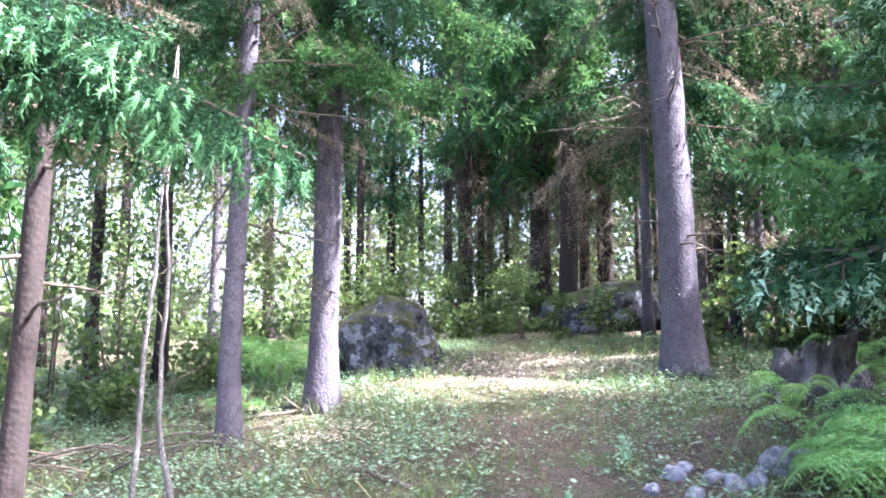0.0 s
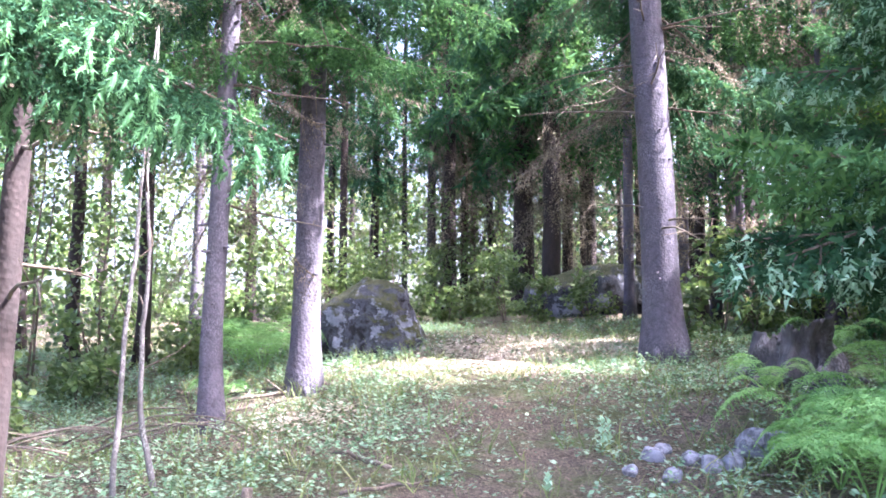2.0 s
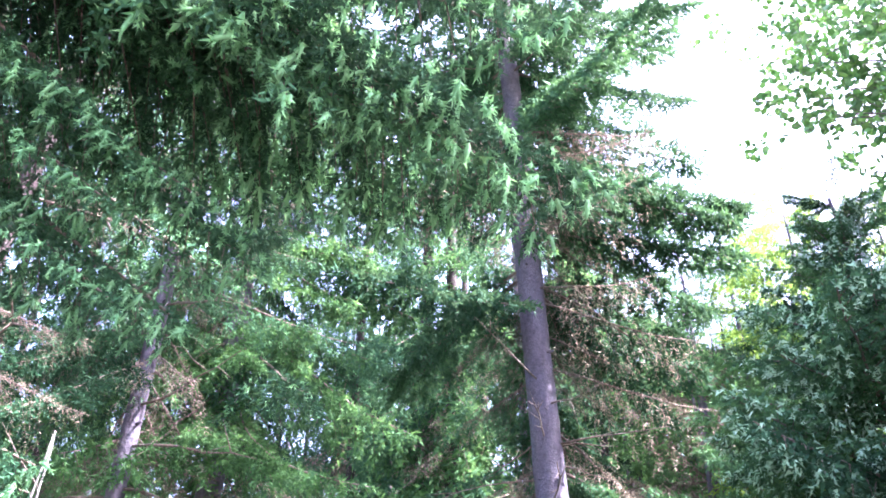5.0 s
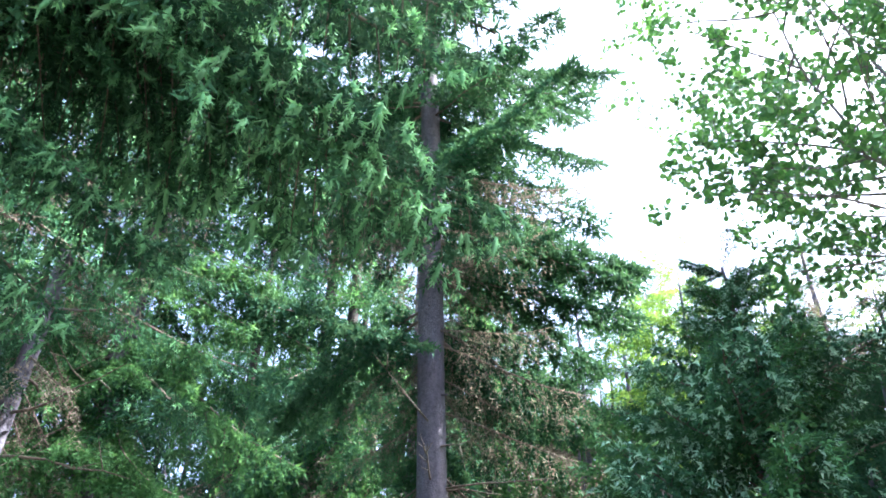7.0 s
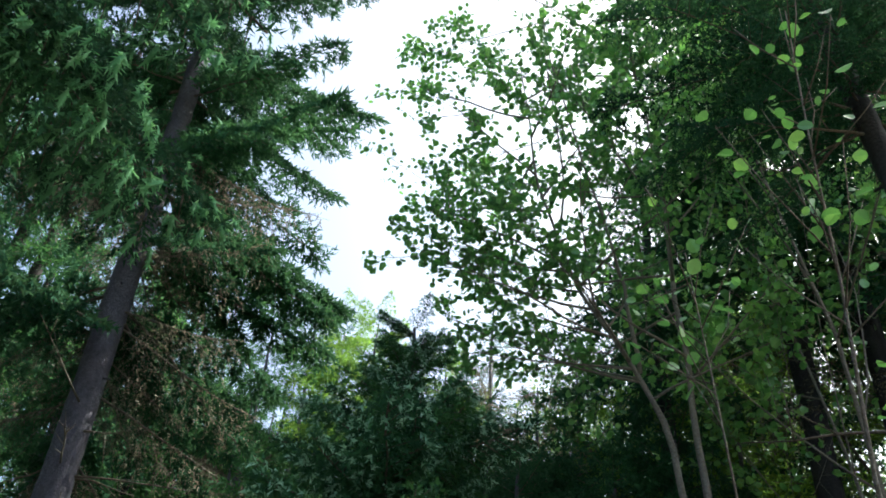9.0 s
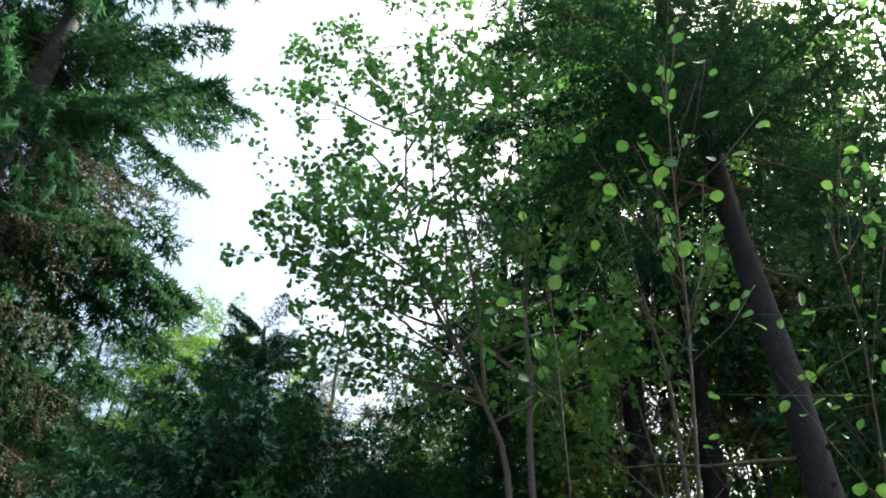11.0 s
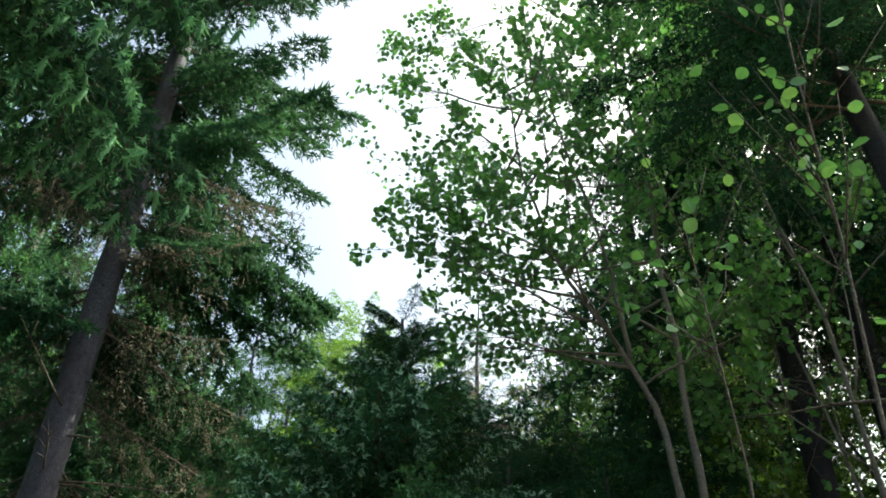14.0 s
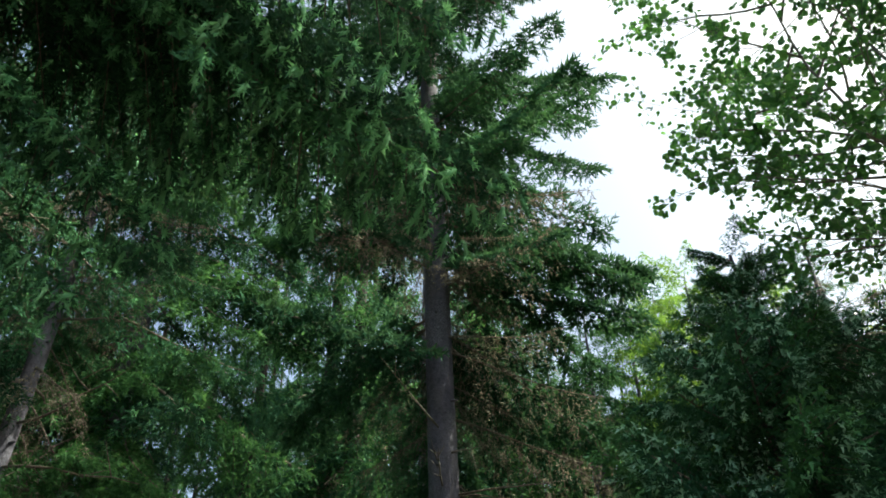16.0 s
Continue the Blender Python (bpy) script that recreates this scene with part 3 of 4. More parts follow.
def overhanging_spruce():
    """A spruce beside the viewer: its trunk stands off the path, its long boughs hang over it."""
    foot = polar(-50, 3.0)
    t = spruce("spruce_tree", foot, 12, 0.11, "near spruce with long overhanging boughs and fresh shoots", 15, MIDY, 6.2, 2.2, 7, mat=M_BARK_RED, boughs_to=10)
    rng = np.random.default_rng(77)
    low = [(-10, 2.3, 12.9, 3.05), (-18, 2.1, 16.5, 3.1), (-25, 2.3, 26, 3.6), (-29, 2.0, 13, 2.8), (19, 2.7, 38.5, 4.9), (-14, 2.3, 15.5, 3.15), (-21, 2.0, 20, 3.2), (-27, 2.2, 19.5, 3.1)]
    veil = [(-17, 2.5, 31, 4.3), (-12, 2.7, 29.5, 4.2), (-8, 2.8, 33, 4.6), (-4, 2.9, 38, 5.0), (-14, 2.4, 38, 4.8), (-19, 2.3, 37, 4.6)]
    high = [(15, 2.4, 41, 5.0), (11, 2.9, 39, 5.2), (8, 2.3, 45, 5.2), (3, 2.5, 47, 5.4), (-2, 2.2, 49, 5.4), (-7, 2.6, 45, 5.6), (14, 2.2, 49, 5.6), (-12, 2.4, 47, 5.6), (20, 2.2, 52, 5.8), (5, 2.8, 42, 5.0), (-4, 2.0, 54, 5.8), (9, 1.9, 55, 5.9), (-9, 2.3, 50, 5.3)]
    for i, (az, d, el, z) in enumerate(low + veil + high):
        tip = aloft(az, d, el) - foot
        o = np.array([0, 0, z - foot[2] + rng.uniform(-0.1, 0.1)])
        v = tip - o
        ln = float(np.linalg.norm(v))
        sets = NEAR if i < len(low) else OVER
        shp = sets[i % len(sets)]
        m = Matrix.Translation(o) @ Euler((rng.normal(0, 0.15), -math.asin(v[2] / ln) - 0.04, math.atan2(v[1], v[0]))).to_matrix().to_4x4() @ Matrix.Diagonal((ln / 2.6, ln / 2.6, ln / 2.6, 1))
        br = part("branch", shp[0], t, "", m)
        part("needles", shp[1], br)
        tagged(part("young_growth", shp[2], br), "pale green fresh spruce shoots", kind="stuff")


overhanging_spruce()

# ---- the wood behind the clearing ----
for az, d, tall, rad, seed in ((1.6, 19, 19, 0.14, 31), (2.6, 19.8, 18, 0.09, 32), (6.7, 16.5, 18, 0.2, 33), (8.6, 15.6, 19, 0.17, 34), (9.6, 17.5, 17, 0.11, 35)):
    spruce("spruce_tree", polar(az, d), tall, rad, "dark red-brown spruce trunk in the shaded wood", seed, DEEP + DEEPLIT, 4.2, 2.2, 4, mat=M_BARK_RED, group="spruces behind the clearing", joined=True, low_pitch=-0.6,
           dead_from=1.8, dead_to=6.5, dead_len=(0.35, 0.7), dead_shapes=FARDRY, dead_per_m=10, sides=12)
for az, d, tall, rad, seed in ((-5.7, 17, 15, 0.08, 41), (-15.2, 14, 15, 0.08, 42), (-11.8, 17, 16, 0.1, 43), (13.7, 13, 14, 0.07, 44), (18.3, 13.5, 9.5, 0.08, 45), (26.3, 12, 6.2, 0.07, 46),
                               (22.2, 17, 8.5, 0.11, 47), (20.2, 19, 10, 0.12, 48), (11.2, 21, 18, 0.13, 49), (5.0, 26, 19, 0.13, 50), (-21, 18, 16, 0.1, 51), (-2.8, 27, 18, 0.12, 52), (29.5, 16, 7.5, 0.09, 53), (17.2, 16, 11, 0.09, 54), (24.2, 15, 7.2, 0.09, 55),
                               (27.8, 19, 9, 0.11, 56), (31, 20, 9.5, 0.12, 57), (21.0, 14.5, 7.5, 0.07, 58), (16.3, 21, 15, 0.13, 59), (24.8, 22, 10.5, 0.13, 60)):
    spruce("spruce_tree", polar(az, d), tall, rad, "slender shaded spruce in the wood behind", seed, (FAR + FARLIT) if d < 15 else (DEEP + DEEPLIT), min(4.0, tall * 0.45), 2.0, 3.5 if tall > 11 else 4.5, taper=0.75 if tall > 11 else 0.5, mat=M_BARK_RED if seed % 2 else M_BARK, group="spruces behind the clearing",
           joined=True, dead_from=1.4, dead_shapes=FARDRY, dead_per_m=4, sides=10)

rng1 = np.random.default_rng(500)
for i in range(16):
    az, d = -8 + i * 1.6 + rng1.uniform(-0.5, 0.5), rng1.uniform(17, 27)
    tall = min(17.0, (d * 0.36 if az < 17 else d * 0.3) + 3.5)
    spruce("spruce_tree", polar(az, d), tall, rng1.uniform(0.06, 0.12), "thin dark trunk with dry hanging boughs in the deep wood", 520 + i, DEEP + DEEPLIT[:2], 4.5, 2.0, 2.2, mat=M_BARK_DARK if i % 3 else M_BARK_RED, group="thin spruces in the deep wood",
           joined=True, dead_from=1.6, dead_shapes=FARDRY, dead_per_m=5, low_pitch=-0.55, taper=0.5, sides=8)

# young trees and spruces to the side of the clearing
for az, d, tall, seed in ((57.5, 13, 9.5, 161), (61.5, 12.5, 12.5, 162), (53.5, 15, 8.0, 163)):
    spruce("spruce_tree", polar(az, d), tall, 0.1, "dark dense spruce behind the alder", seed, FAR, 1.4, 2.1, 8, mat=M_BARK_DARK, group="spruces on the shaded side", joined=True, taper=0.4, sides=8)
spruce("young_spruce", polar(37.5, 5.6), 4.4, 0.05, "young dense green spruce with pale fresh shoots", 61, YOUNG + YOUNG + YOUNGLIT, 1.1, 1.85, 34, low_pitch=-0.1, top_pitch=0.5, taper=0.75, unit_len=0.85, top_extra=34)
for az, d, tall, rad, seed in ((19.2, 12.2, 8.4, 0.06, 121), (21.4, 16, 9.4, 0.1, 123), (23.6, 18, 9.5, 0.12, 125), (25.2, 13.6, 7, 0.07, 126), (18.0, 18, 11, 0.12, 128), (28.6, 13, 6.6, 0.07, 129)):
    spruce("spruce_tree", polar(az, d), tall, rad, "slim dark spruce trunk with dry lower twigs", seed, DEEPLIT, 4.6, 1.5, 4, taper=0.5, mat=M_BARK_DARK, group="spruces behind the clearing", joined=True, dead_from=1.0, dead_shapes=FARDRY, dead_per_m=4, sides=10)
spruce("spruce_tree", polar(44.0, 17), 11.8, 0.13, "half dry brown spruce behind the young one", 62, FAR, 4, 2.2, 4, joined=True, dead_from=2, dead_shapes=FARDRY, dead_per_m=5, low_pitch=-0.4)
spruce("spruce_tree", polar(81.3, 4.2), 15, 0.082, "dark leaning spruce trunk close to the path", 64, CLOSE, 5.0, 1.8, 11, mat=M_BARK_DARK, lean=(0.0, 0.95), boughs_to=9, sticks=16, low_pitch=-0.12)
# Bearings 101, 285 and 312 are unseen, added only to block light.
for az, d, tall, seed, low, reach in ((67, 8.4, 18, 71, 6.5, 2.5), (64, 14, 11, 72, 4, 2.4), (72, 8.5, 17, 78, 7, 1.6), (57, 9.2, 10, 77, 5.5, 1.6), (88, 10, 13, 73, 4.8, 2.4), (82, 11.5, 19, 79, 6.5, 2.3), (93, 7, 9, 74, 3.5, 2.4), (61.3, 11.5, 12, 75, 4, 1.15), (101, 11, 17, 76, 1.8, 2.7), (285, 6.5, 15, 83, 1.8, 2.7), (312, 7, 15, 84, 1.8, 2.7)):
    # Bearings 57 and 61.3 were added behind the alder to shade trunks.
    spruce("spruce_tree", polar(az, d), tall, 0.14, "large shaded spruce with hanging boughs, in a row with unseen trees added for shade", seed, (FAR + FAR + FARLIT) if d < 10 and az < 110 else (DEEP + DEEPLIT), low, reach, 8 if az < 110 else 2.5, mat=M_BARK_DARK, group="spruces on the shaded side", joined=True,
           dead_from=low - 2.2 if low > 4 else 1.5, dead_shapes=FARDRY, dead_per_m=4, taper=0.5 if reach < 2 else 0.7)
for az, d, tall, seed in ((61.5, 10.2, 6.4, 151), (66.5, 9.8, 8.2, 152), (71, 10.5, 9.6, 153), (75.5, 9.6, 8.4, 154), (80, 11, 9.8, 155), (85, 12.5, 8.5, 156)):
    spruce("young_spruce", polar(az, d), tall, 0.05, "young spruce behind the dark trunks, needles coloured sunlit yellow-green", seed, FARSUN, 1.0, 1.9, 5.5, low_pitch=-0.15, top_pitch=0.5, taper=0.65, group="sunlit young spruces", joined=True, sides=10)

BROWN, SUNNY, SHADY = "half dry brown young spruce in the thicket", "young spruce in the thicket, needles coloured as if sunlit", "dark young spruce in the thicket"
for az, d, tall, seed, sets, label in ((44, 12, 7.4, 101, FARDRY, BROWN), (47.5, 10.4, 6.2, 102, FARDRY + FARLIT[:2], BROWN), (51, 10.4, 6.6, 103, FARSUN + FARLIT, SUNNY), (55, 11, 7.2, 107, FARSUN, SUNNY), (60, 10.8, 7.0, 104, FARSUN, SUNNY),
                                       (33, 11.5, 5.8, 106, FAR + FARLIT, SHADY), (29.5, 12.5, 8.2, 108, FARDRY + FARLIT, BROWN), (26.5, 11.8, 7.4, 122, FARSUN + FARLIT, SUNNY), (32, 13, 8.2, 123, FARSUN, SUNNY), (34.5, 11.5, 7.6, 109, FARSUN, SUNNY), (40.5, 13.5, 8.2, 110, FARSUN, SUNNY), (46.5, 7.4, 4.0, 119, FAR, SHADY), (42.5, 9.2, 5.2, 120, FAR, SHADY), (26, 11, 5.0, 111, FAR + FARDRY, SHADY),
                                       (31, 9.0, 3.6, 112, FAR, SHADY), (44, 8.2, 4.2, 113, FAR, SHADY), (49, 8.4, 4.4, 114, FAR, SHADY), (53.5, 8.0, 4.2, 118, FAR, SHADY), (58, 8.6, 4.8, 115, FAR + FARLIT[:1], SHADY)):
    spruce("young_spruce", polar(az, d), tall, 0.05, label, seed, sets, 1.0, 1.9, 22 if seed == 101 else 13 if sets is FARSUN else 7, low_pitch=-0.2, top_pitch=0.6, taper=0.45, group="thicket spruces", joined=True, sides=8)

for az, d, tall, seed in ((-18.5, 10.5, 12, 141), (-22.5, 11, 11, 142), (-29.5, 8.5, 11, 143), (-25.5, 13, 13, 144)):
    spruce("spruce_tree", polar(az, d), tall, 0.07, "dark spruce with drooping boughs on the low side", seed, FAR, 4.2, 1.7, 7, mat=M_BARK_RED, group="spruces on the low side", joined=True, dead_from=2.4, dead_shapes=FARDRY, dead_per_m=5, low_pitch=-0.5, sides=10)

# ---- broadleaved trees and bushes ----
def clumps(rng, centres, radii, per, size, simple=False):
    """Leaves in loose uneven clumps."""
    so = Soup()
    for o, r in zip(centres, radii):
        n = int(per * rng.uniform(0.6, 1.3))
        q = unit(rng.normal(0, 1, (n, 3))) * (rng.uniform(0, 1, (n, 1)) ** 0.45) * r * [1.15, 1.15, 0.8]
        d = unit(q + rng.normal(0, 0.8 * r, (n, 3)) + np.array([0, 0, -0.2 * r]))
        nr = np.array([0, 0, 0.8]) + rng.normal(0, 0.45, (n, 3))
        so.add(*leaves(o + q, d, nr, size * rng.uniform(0.6, 1.3, n), False, simple))
    return so


def branching(rng, start, heading, length, radius, wood, ends, depth, spread=0.6, up=0.15, kids=5, wobble=0.12, low=0.25, limb=1.0):
    """Grows a stem and its side branches; ends gathers points and headings of the leafy twigs."""
    n = 8
    p, h, pts = np.array(start, float), unit(np.array(heading, float)), []
    for i in range(n):
        pts.append(p.copy())
        h = unit(h + rng.normal(0, wobble, 3) + np.array([0, 0, up * 0.3]))
        p = p + h * length / (n - 1)
    pts = np.array(pts)
    r = radius * (1 - 0.8 * np.linspace(0, 1, n))
    if depth == 0:
        wood.add(*tube(pts[::3], np.maximum(r[::3], 0.0015), 3))
    else:
        wood.add(*tube(pts, np.maximum(r, 0.0015), 8 if depth > 2 else 5))
    if depth == 0:
        m = max(3, int(length / 0.05))
        q = rng.uniform(0.1, 1, m)
        ends.append((np.stack([np.interp(q, np.linspace(0, 1, n), pts[:, i]) for i in range(3)], -1), np.repeat(h[None], m, 0)))
        return
    for i in range(kids):
        q = low + (0.97 - low) * (i + rng.uniform(0, 1)) / kids
        o = np.array([np.interp(q, np.linspace(0, 1, n), pts[:, j]) for j in range(3)])
        d = unit(unit(pts[min(n - 1, int(q * n))] - pts[0]) + rng.normal(0, spread, 3) + np.array([0, 0, up]))
        branching(rng, o, d, length * limb * rng.uniform(0.35, 0.6) * (1.15 - 0.4 * q), radius * 0.32, wood, ends, depth - 1, spread, up, kids, wobble)


def leafy(name, foot, stems, label, category, seed, size, mat, wood_mat, depth=2, kids=6, spread=0.6, fine=False, group="", dense=1.0, up=0.15, flat=0.7, stem_label="", low=0.25, limb=1.0):
    """A broadleaved tree or bush: stems given as (bearing x, y, up, length, radius), twigs and many single leaves."""
    rng = np.random.default_rng(seed)
    t = thing(name, foot, label, category, group)
    ends, crown = [], Soup()
    for ox, oy, hx, hy, hz, length, radius in stems:
        wood = Soup()
        branching(rng, (ox, oy, -0.1), (hx, hy, hz), length, radius, wood, ends, depth, spread, up, kids, 0.06, low, limb)
        part("stem", wood.mesh("stem", wood_mat, True), t, stem_label)
    b = np.concatenate([e[0] for e in ends])
    h = np.concatenate([e[1] for e in ends])
    keep = rng.random(len(b)) < dense
    b, h = b[keep], h[keep]
    d = unit(h * 0.5 + rng.normal(0, 0.8, b.shape) + np.array([0, 0, -0.25]))
    nrm = unit(rng.normal(0, 1 - flat, b.shape) + np.array([0, 0, flat]) + rng.normal(0, 0.25, b.shape))
    crown.add(*leaves(b + d * 0.02, d, nrm, size * rng.uniform(0.6, 1.25, len(b)), fine))
    part("leaves", crown.mesh("leaves", mat), t)
    return t


def forked_alder():
    """Two pale stems that part above head height; the crown leans out over the clearing. Stems run through (sideways, towards the viewer, up)."""
    rng = np.random.default_rng(81)
    foot = polar(58.4, 6.1)
    t = thing("alder_tree", foot, "alder with two pale forking stems and round fresh green leaves", "tree")
    side, near = np.array([math.cos(radians(58.4)), -math.sin(radians(58.4)), 0]), -np.array([math.sin(radians(58.4)), math.cos(radians(58.4)), 0])
    up = np.array([0, 0, 1.0])
    base = 1.6 - foot[2]
    ends = []
    runs = [(((0.0, 0, -0.1 - base), (0.02, 0, 1.5), (-0.06, 0.02, 3.0), (-0.3, 0.08, 3.75), (-0.75, 0.25, 4.5), (-1.05, 0.45, 5.6), (-1.2, 0.6, 7.2)), 0.036, 19),
            (((0.1, -0.05, -0.1 - base), (0.12, 0, 1.5), (0.1, 0, 3.0), (0.08, 0, 4.2), (0.06, 0.1, 5.6), (-0.05, 0.15, 7.2), (-0.1, 0.2, 8.8)), 0.038, 17),
            (((-0.28, 0.08, 3.7), (-0.35, 0.2, 4.6), (-0.6, 0.35, 5.8), (-0.85, 0.6, 7.0), (-1.0, 0.9, 8.2)), 0.02, 14)]
    for way, radius, limbs in runs:
        way = np.array(way)
        pts = way[:, :1] * side + way[:, 1:2] * near + (way[:, 2:] + base) * up
        s0 = np.linspace(0, 1, len(pts))
        s = np.linspace(0, 1, 24)
        p = np.stack([np.interp(s, s0, pts[:, i]) for i in range(3)], -1)
        p[1:-1] = (p[:-2] + 2 * p[1:-1] + p[2:]) / 4 + rng.normal(0, 0.008, (22, 3))
        wood = Soup().add(*tube(p, radius * (1 - 0.82 * s), 9, 0.03, rng))
        for i in range(limbs):
            q = 0.42 + 0.56 * (i + rng.uniform(0, 1)) / limbs if radius > 0.025 else 0.2 + 0.78 * (i + rng.uniform(0, 1)) / limbs
            o = np.array([np.interp(q, s, p[:, j]) for j in range(3)])
            a = i * 2.39996 + rng.normal(0, 0.3)
            d = side * (math.cos(a) - 0.45) + near * (math.sin(a) + 0.15) + up * rng.uniform(0.1, 0.7)
            branching(rng, o, d, rng.uniform(1.1, 2.2) * (1.15 - 0.4 * q), radius * 0.36, wood, ends, 2, 0.5, 0.08, 6, 0.07, 0.2, 0.85)
        if limbs == 19:
            for q, rise, ln in ((0.5, 0.1, 1.3), (0.56, 0.2, 1.6), (0.62, 0.0, 1.7), (0.7, 0.3, 1.3)):
                branching(rng, [np.interp(q, s, p[:, j]) for j in range(3)], -side + near * rng.uniform(0.0, 0.6) + up * rise, ln, 0.014, wood, ends, 2, 0.45, 0.05, 7, 0.07, 0.25, 0.7)
        part("stem", wood.mesh("stem", M_BARK_SMOOTH, True), t, "pale grey forked stem")
    b, h = np.concatenate([e[0] for e in ends]), np.concatenate([e[1] for e in ends])
    b, h = np.concatenate([b, b[::2] + rng.normal(0, 0.03, b[::2].shape)]), np.concatenate([h, h[::2]])
    d = unit(h * 0.5 + rng.normal(0, 0.8, b.shape) + np.array([0, 0, -0.25]))
    nrm = unit(rng.normal(0, 0.45, b.shape) + np.array([0, 0, 0.65]))
    part("leaves", Soup().add(*leaves(b + d * 0.02, d, nrm, 0.057 * rng.uniform(0.6, 1.3, len(b)))).mesh("leaves", M_LEAF), t)


forked_alder()
leafy("alder_tree", polar(70, 6.2), [(0, 0, -0.08, 0.05, 1, 8.2, 0.03), (0.1, 0.1, 0.1, 0.1, 1, 7.8, 0.026)], "slender alder with bright leaves before the dark spruces", "tree", 85, 0.075, M_LEAF, M_BARK_SMOOTH, 3, 8, 0.55, False, up=0.2, low=0.35, dense=0.9, limb=0.85)
leafy("alder_sapling", polar(73.6, 2.35), [(0, 0, -0.04, 0.03, 1, 4.3, 0.012)], "thin alder sapling with bright round leaves", "sapling", 82, 0.05, M_LEAF, M_TWIG, 1, 22, 0.5, True, up=0.3, dense=0.35, low=0.66, limb=0.3)
leafy("alder_sapling", polar(62.5, 2.6), [(0, 0, -0.02, 0.04, 1, 3.25, 0.01)], "thin alder sapling with broad pale glossy leaves", "sapling", 83, 0.05, M_LEAF, M_TWIG, 1, 12, 0.7, True, up=0.1, dense=0.3, low=0.8, limb=0.4)
leafy("alder_sapling", polar(80.5, 2.9), [(0, 0, 0.02, 0.05, 1, 3.7, 0.011)], "bushy alder sapling with bright leaves before the leaning trunk", "sapling", 84, 0.05, M_LEAF, M_TWIG, 1, 22, 0.7, True, up=0.1, dense=0.3, low=0.62, limb=0.42)


def grey_sapling(az, bends, seed):
    """A thin crooked stem; bends are sideways shifts up the stem."""
    rng = np.random.default_rng(seed)
    foot = polar(az, 5.0)
    t = thing("grey_sapling", foot, "crooked thin sapling with pale lichened bark", "sapling", "saplings by the path")
    z = np.linspace(-0.1, 2.7, 26)
    x = np.interp(z, np.linspace(0, 2.7, len(bends)), bends) + np.cumsum(rng.normal(0, 0.006, 26))
    p = np.stack([x, np.cumsum(rng.normal(0, 0.008, 26)), z], -1)
    part("trunk", Soup().add(*tube(p, 0.019 * (1 - 0.75 * np.linspace(0, 1, 26)), 9, 0.06, rng)).mesh("trunk", M_BARK_GREY, True), t)
    for i in range(7, 25, 3):
        e = p[i] + np.array([rng.normal(0, 0.25), rng.normal(0, 0.2), rng.uniform(0.05, 0.35)])
        part("twig", Soup().add(*tube([p[i], (p[i] + e) / 2 + rng.normal(0, 0.02, 3), e], [0.006, 0.004, 0.0015], 5)).mesh("twig", M_TWIG, True), t)


rng0 = np.random.default_rng(400)

def bush(az, d, tall, seed, mat, label="sunlit light green leafy bush in the undergrowth", group="undergrowth bushes", name="bush"):
    rng = np.random.default_rng(seed)
    foot = polar(az, d)
    t = thing(name, foot, label, "bush" if name == "bush" else "tree", group)
    n = int(7 + tall * (3.2 if tall < 8 else 7))
    up = rng.uniform(0.04, 1.0, n)
    a, rr = rng.uniform(0, 6.283, n), rng.uniform(0, 1, n) ** 0.6 * np.sin(np.pi * np.clip(up, 0.1, 0.93)) * 0.42 * tall ** 0.8 + 0.05
    cen = np.stack([np.cos(a) * rr, np.sin(a) * rr, up * tall], -1)
    rad = rng.uniform(0.13, 0.24, n) * tall ** 0.7
    for o in cen[:: 2 if n < 14 else 4]:
        q = np.linspace(0, 1, 5)[:, None]
        p = np.array([o[0] * 0.1, o[1] * 0.1, -0.05]) * (1 - q) + o * q + np.array([0, 0, 0.12 * tall]) * q * (1 - q) + rng.normal(0, 0.02, (5, 3))
        part("stem", Soup().add(*tube(p, 0.006 * tall ** 0.7 * (1 - 0.7 * q[:, 0]) + 0.002, 5)).mesh("stem", M_TWIG, True), t)
    part("leaves", clumps(rng, cen, rad * (1.5 if tall > 8 else 1), 90 if d < 11 else 85 if tall < 8 else 240, (0.038 + 0.0026 * d) * (1.3 if tall > 8 else 1), d >= 11).mesh("leaves", mat), t)


BUSHES = [(-25, 9.5, 3.2), (-21, 10.5, 3.4), (-17, 11.5, 2.8), (-28, 12, 4.6), (-12.5, 10.5, 1.6), (-10, 13, 2.2), (-23, 14, 5.5), (-14, 15, 3.4), (-6, 15.5, 2.6), (-2.5, 16.5, 2.2), (0.3, 18, 2.6), (3.8, 19, 2.6),
          (5, 14.5, 0.9), (-1, 13, 0.7), (11, 12.5, 0.9), (19.5, 10.2, 1.2), (21.5, 10.8, 1.0), (17.6, 9.4, 0.6), (24, 12.5, 1.2), (28, 10, 1.4), (-31, 9, 3.2), (-4, 21, 4), (2, 24, 4.5), (6, 24, 4), (-9, 20, 4), (-18, 20, 6), (10, 25, 4),
          (-26, 18, 7), (15, 22, 3.5), (20, 23, 3.5), (26, 19, 3.5), (31, 14, 3), (36, 15, 3), (52, 16, 4), (-30, 15, 6), (-20, 16, 5), (-8, 11.2, 0.9), (1.5, 12.2, 0.5), (3.2, 13.5, 0.6), (8, 12.8, 0.6), (-15.5, 9.2, 0.8), (-22, 7.8, 0.7), (-27, 7, 0.8)]
for i in range(34):
    BUSHES.append((rng0.uniform(-31, 33), rng0.uniform(11.5, 23), rng0.uniform(0.6, 1.7)))
for az, d, tall in BUSHES:
    bush(az, d, tall, int(rng0.integers(1e6)), M_BUSH)
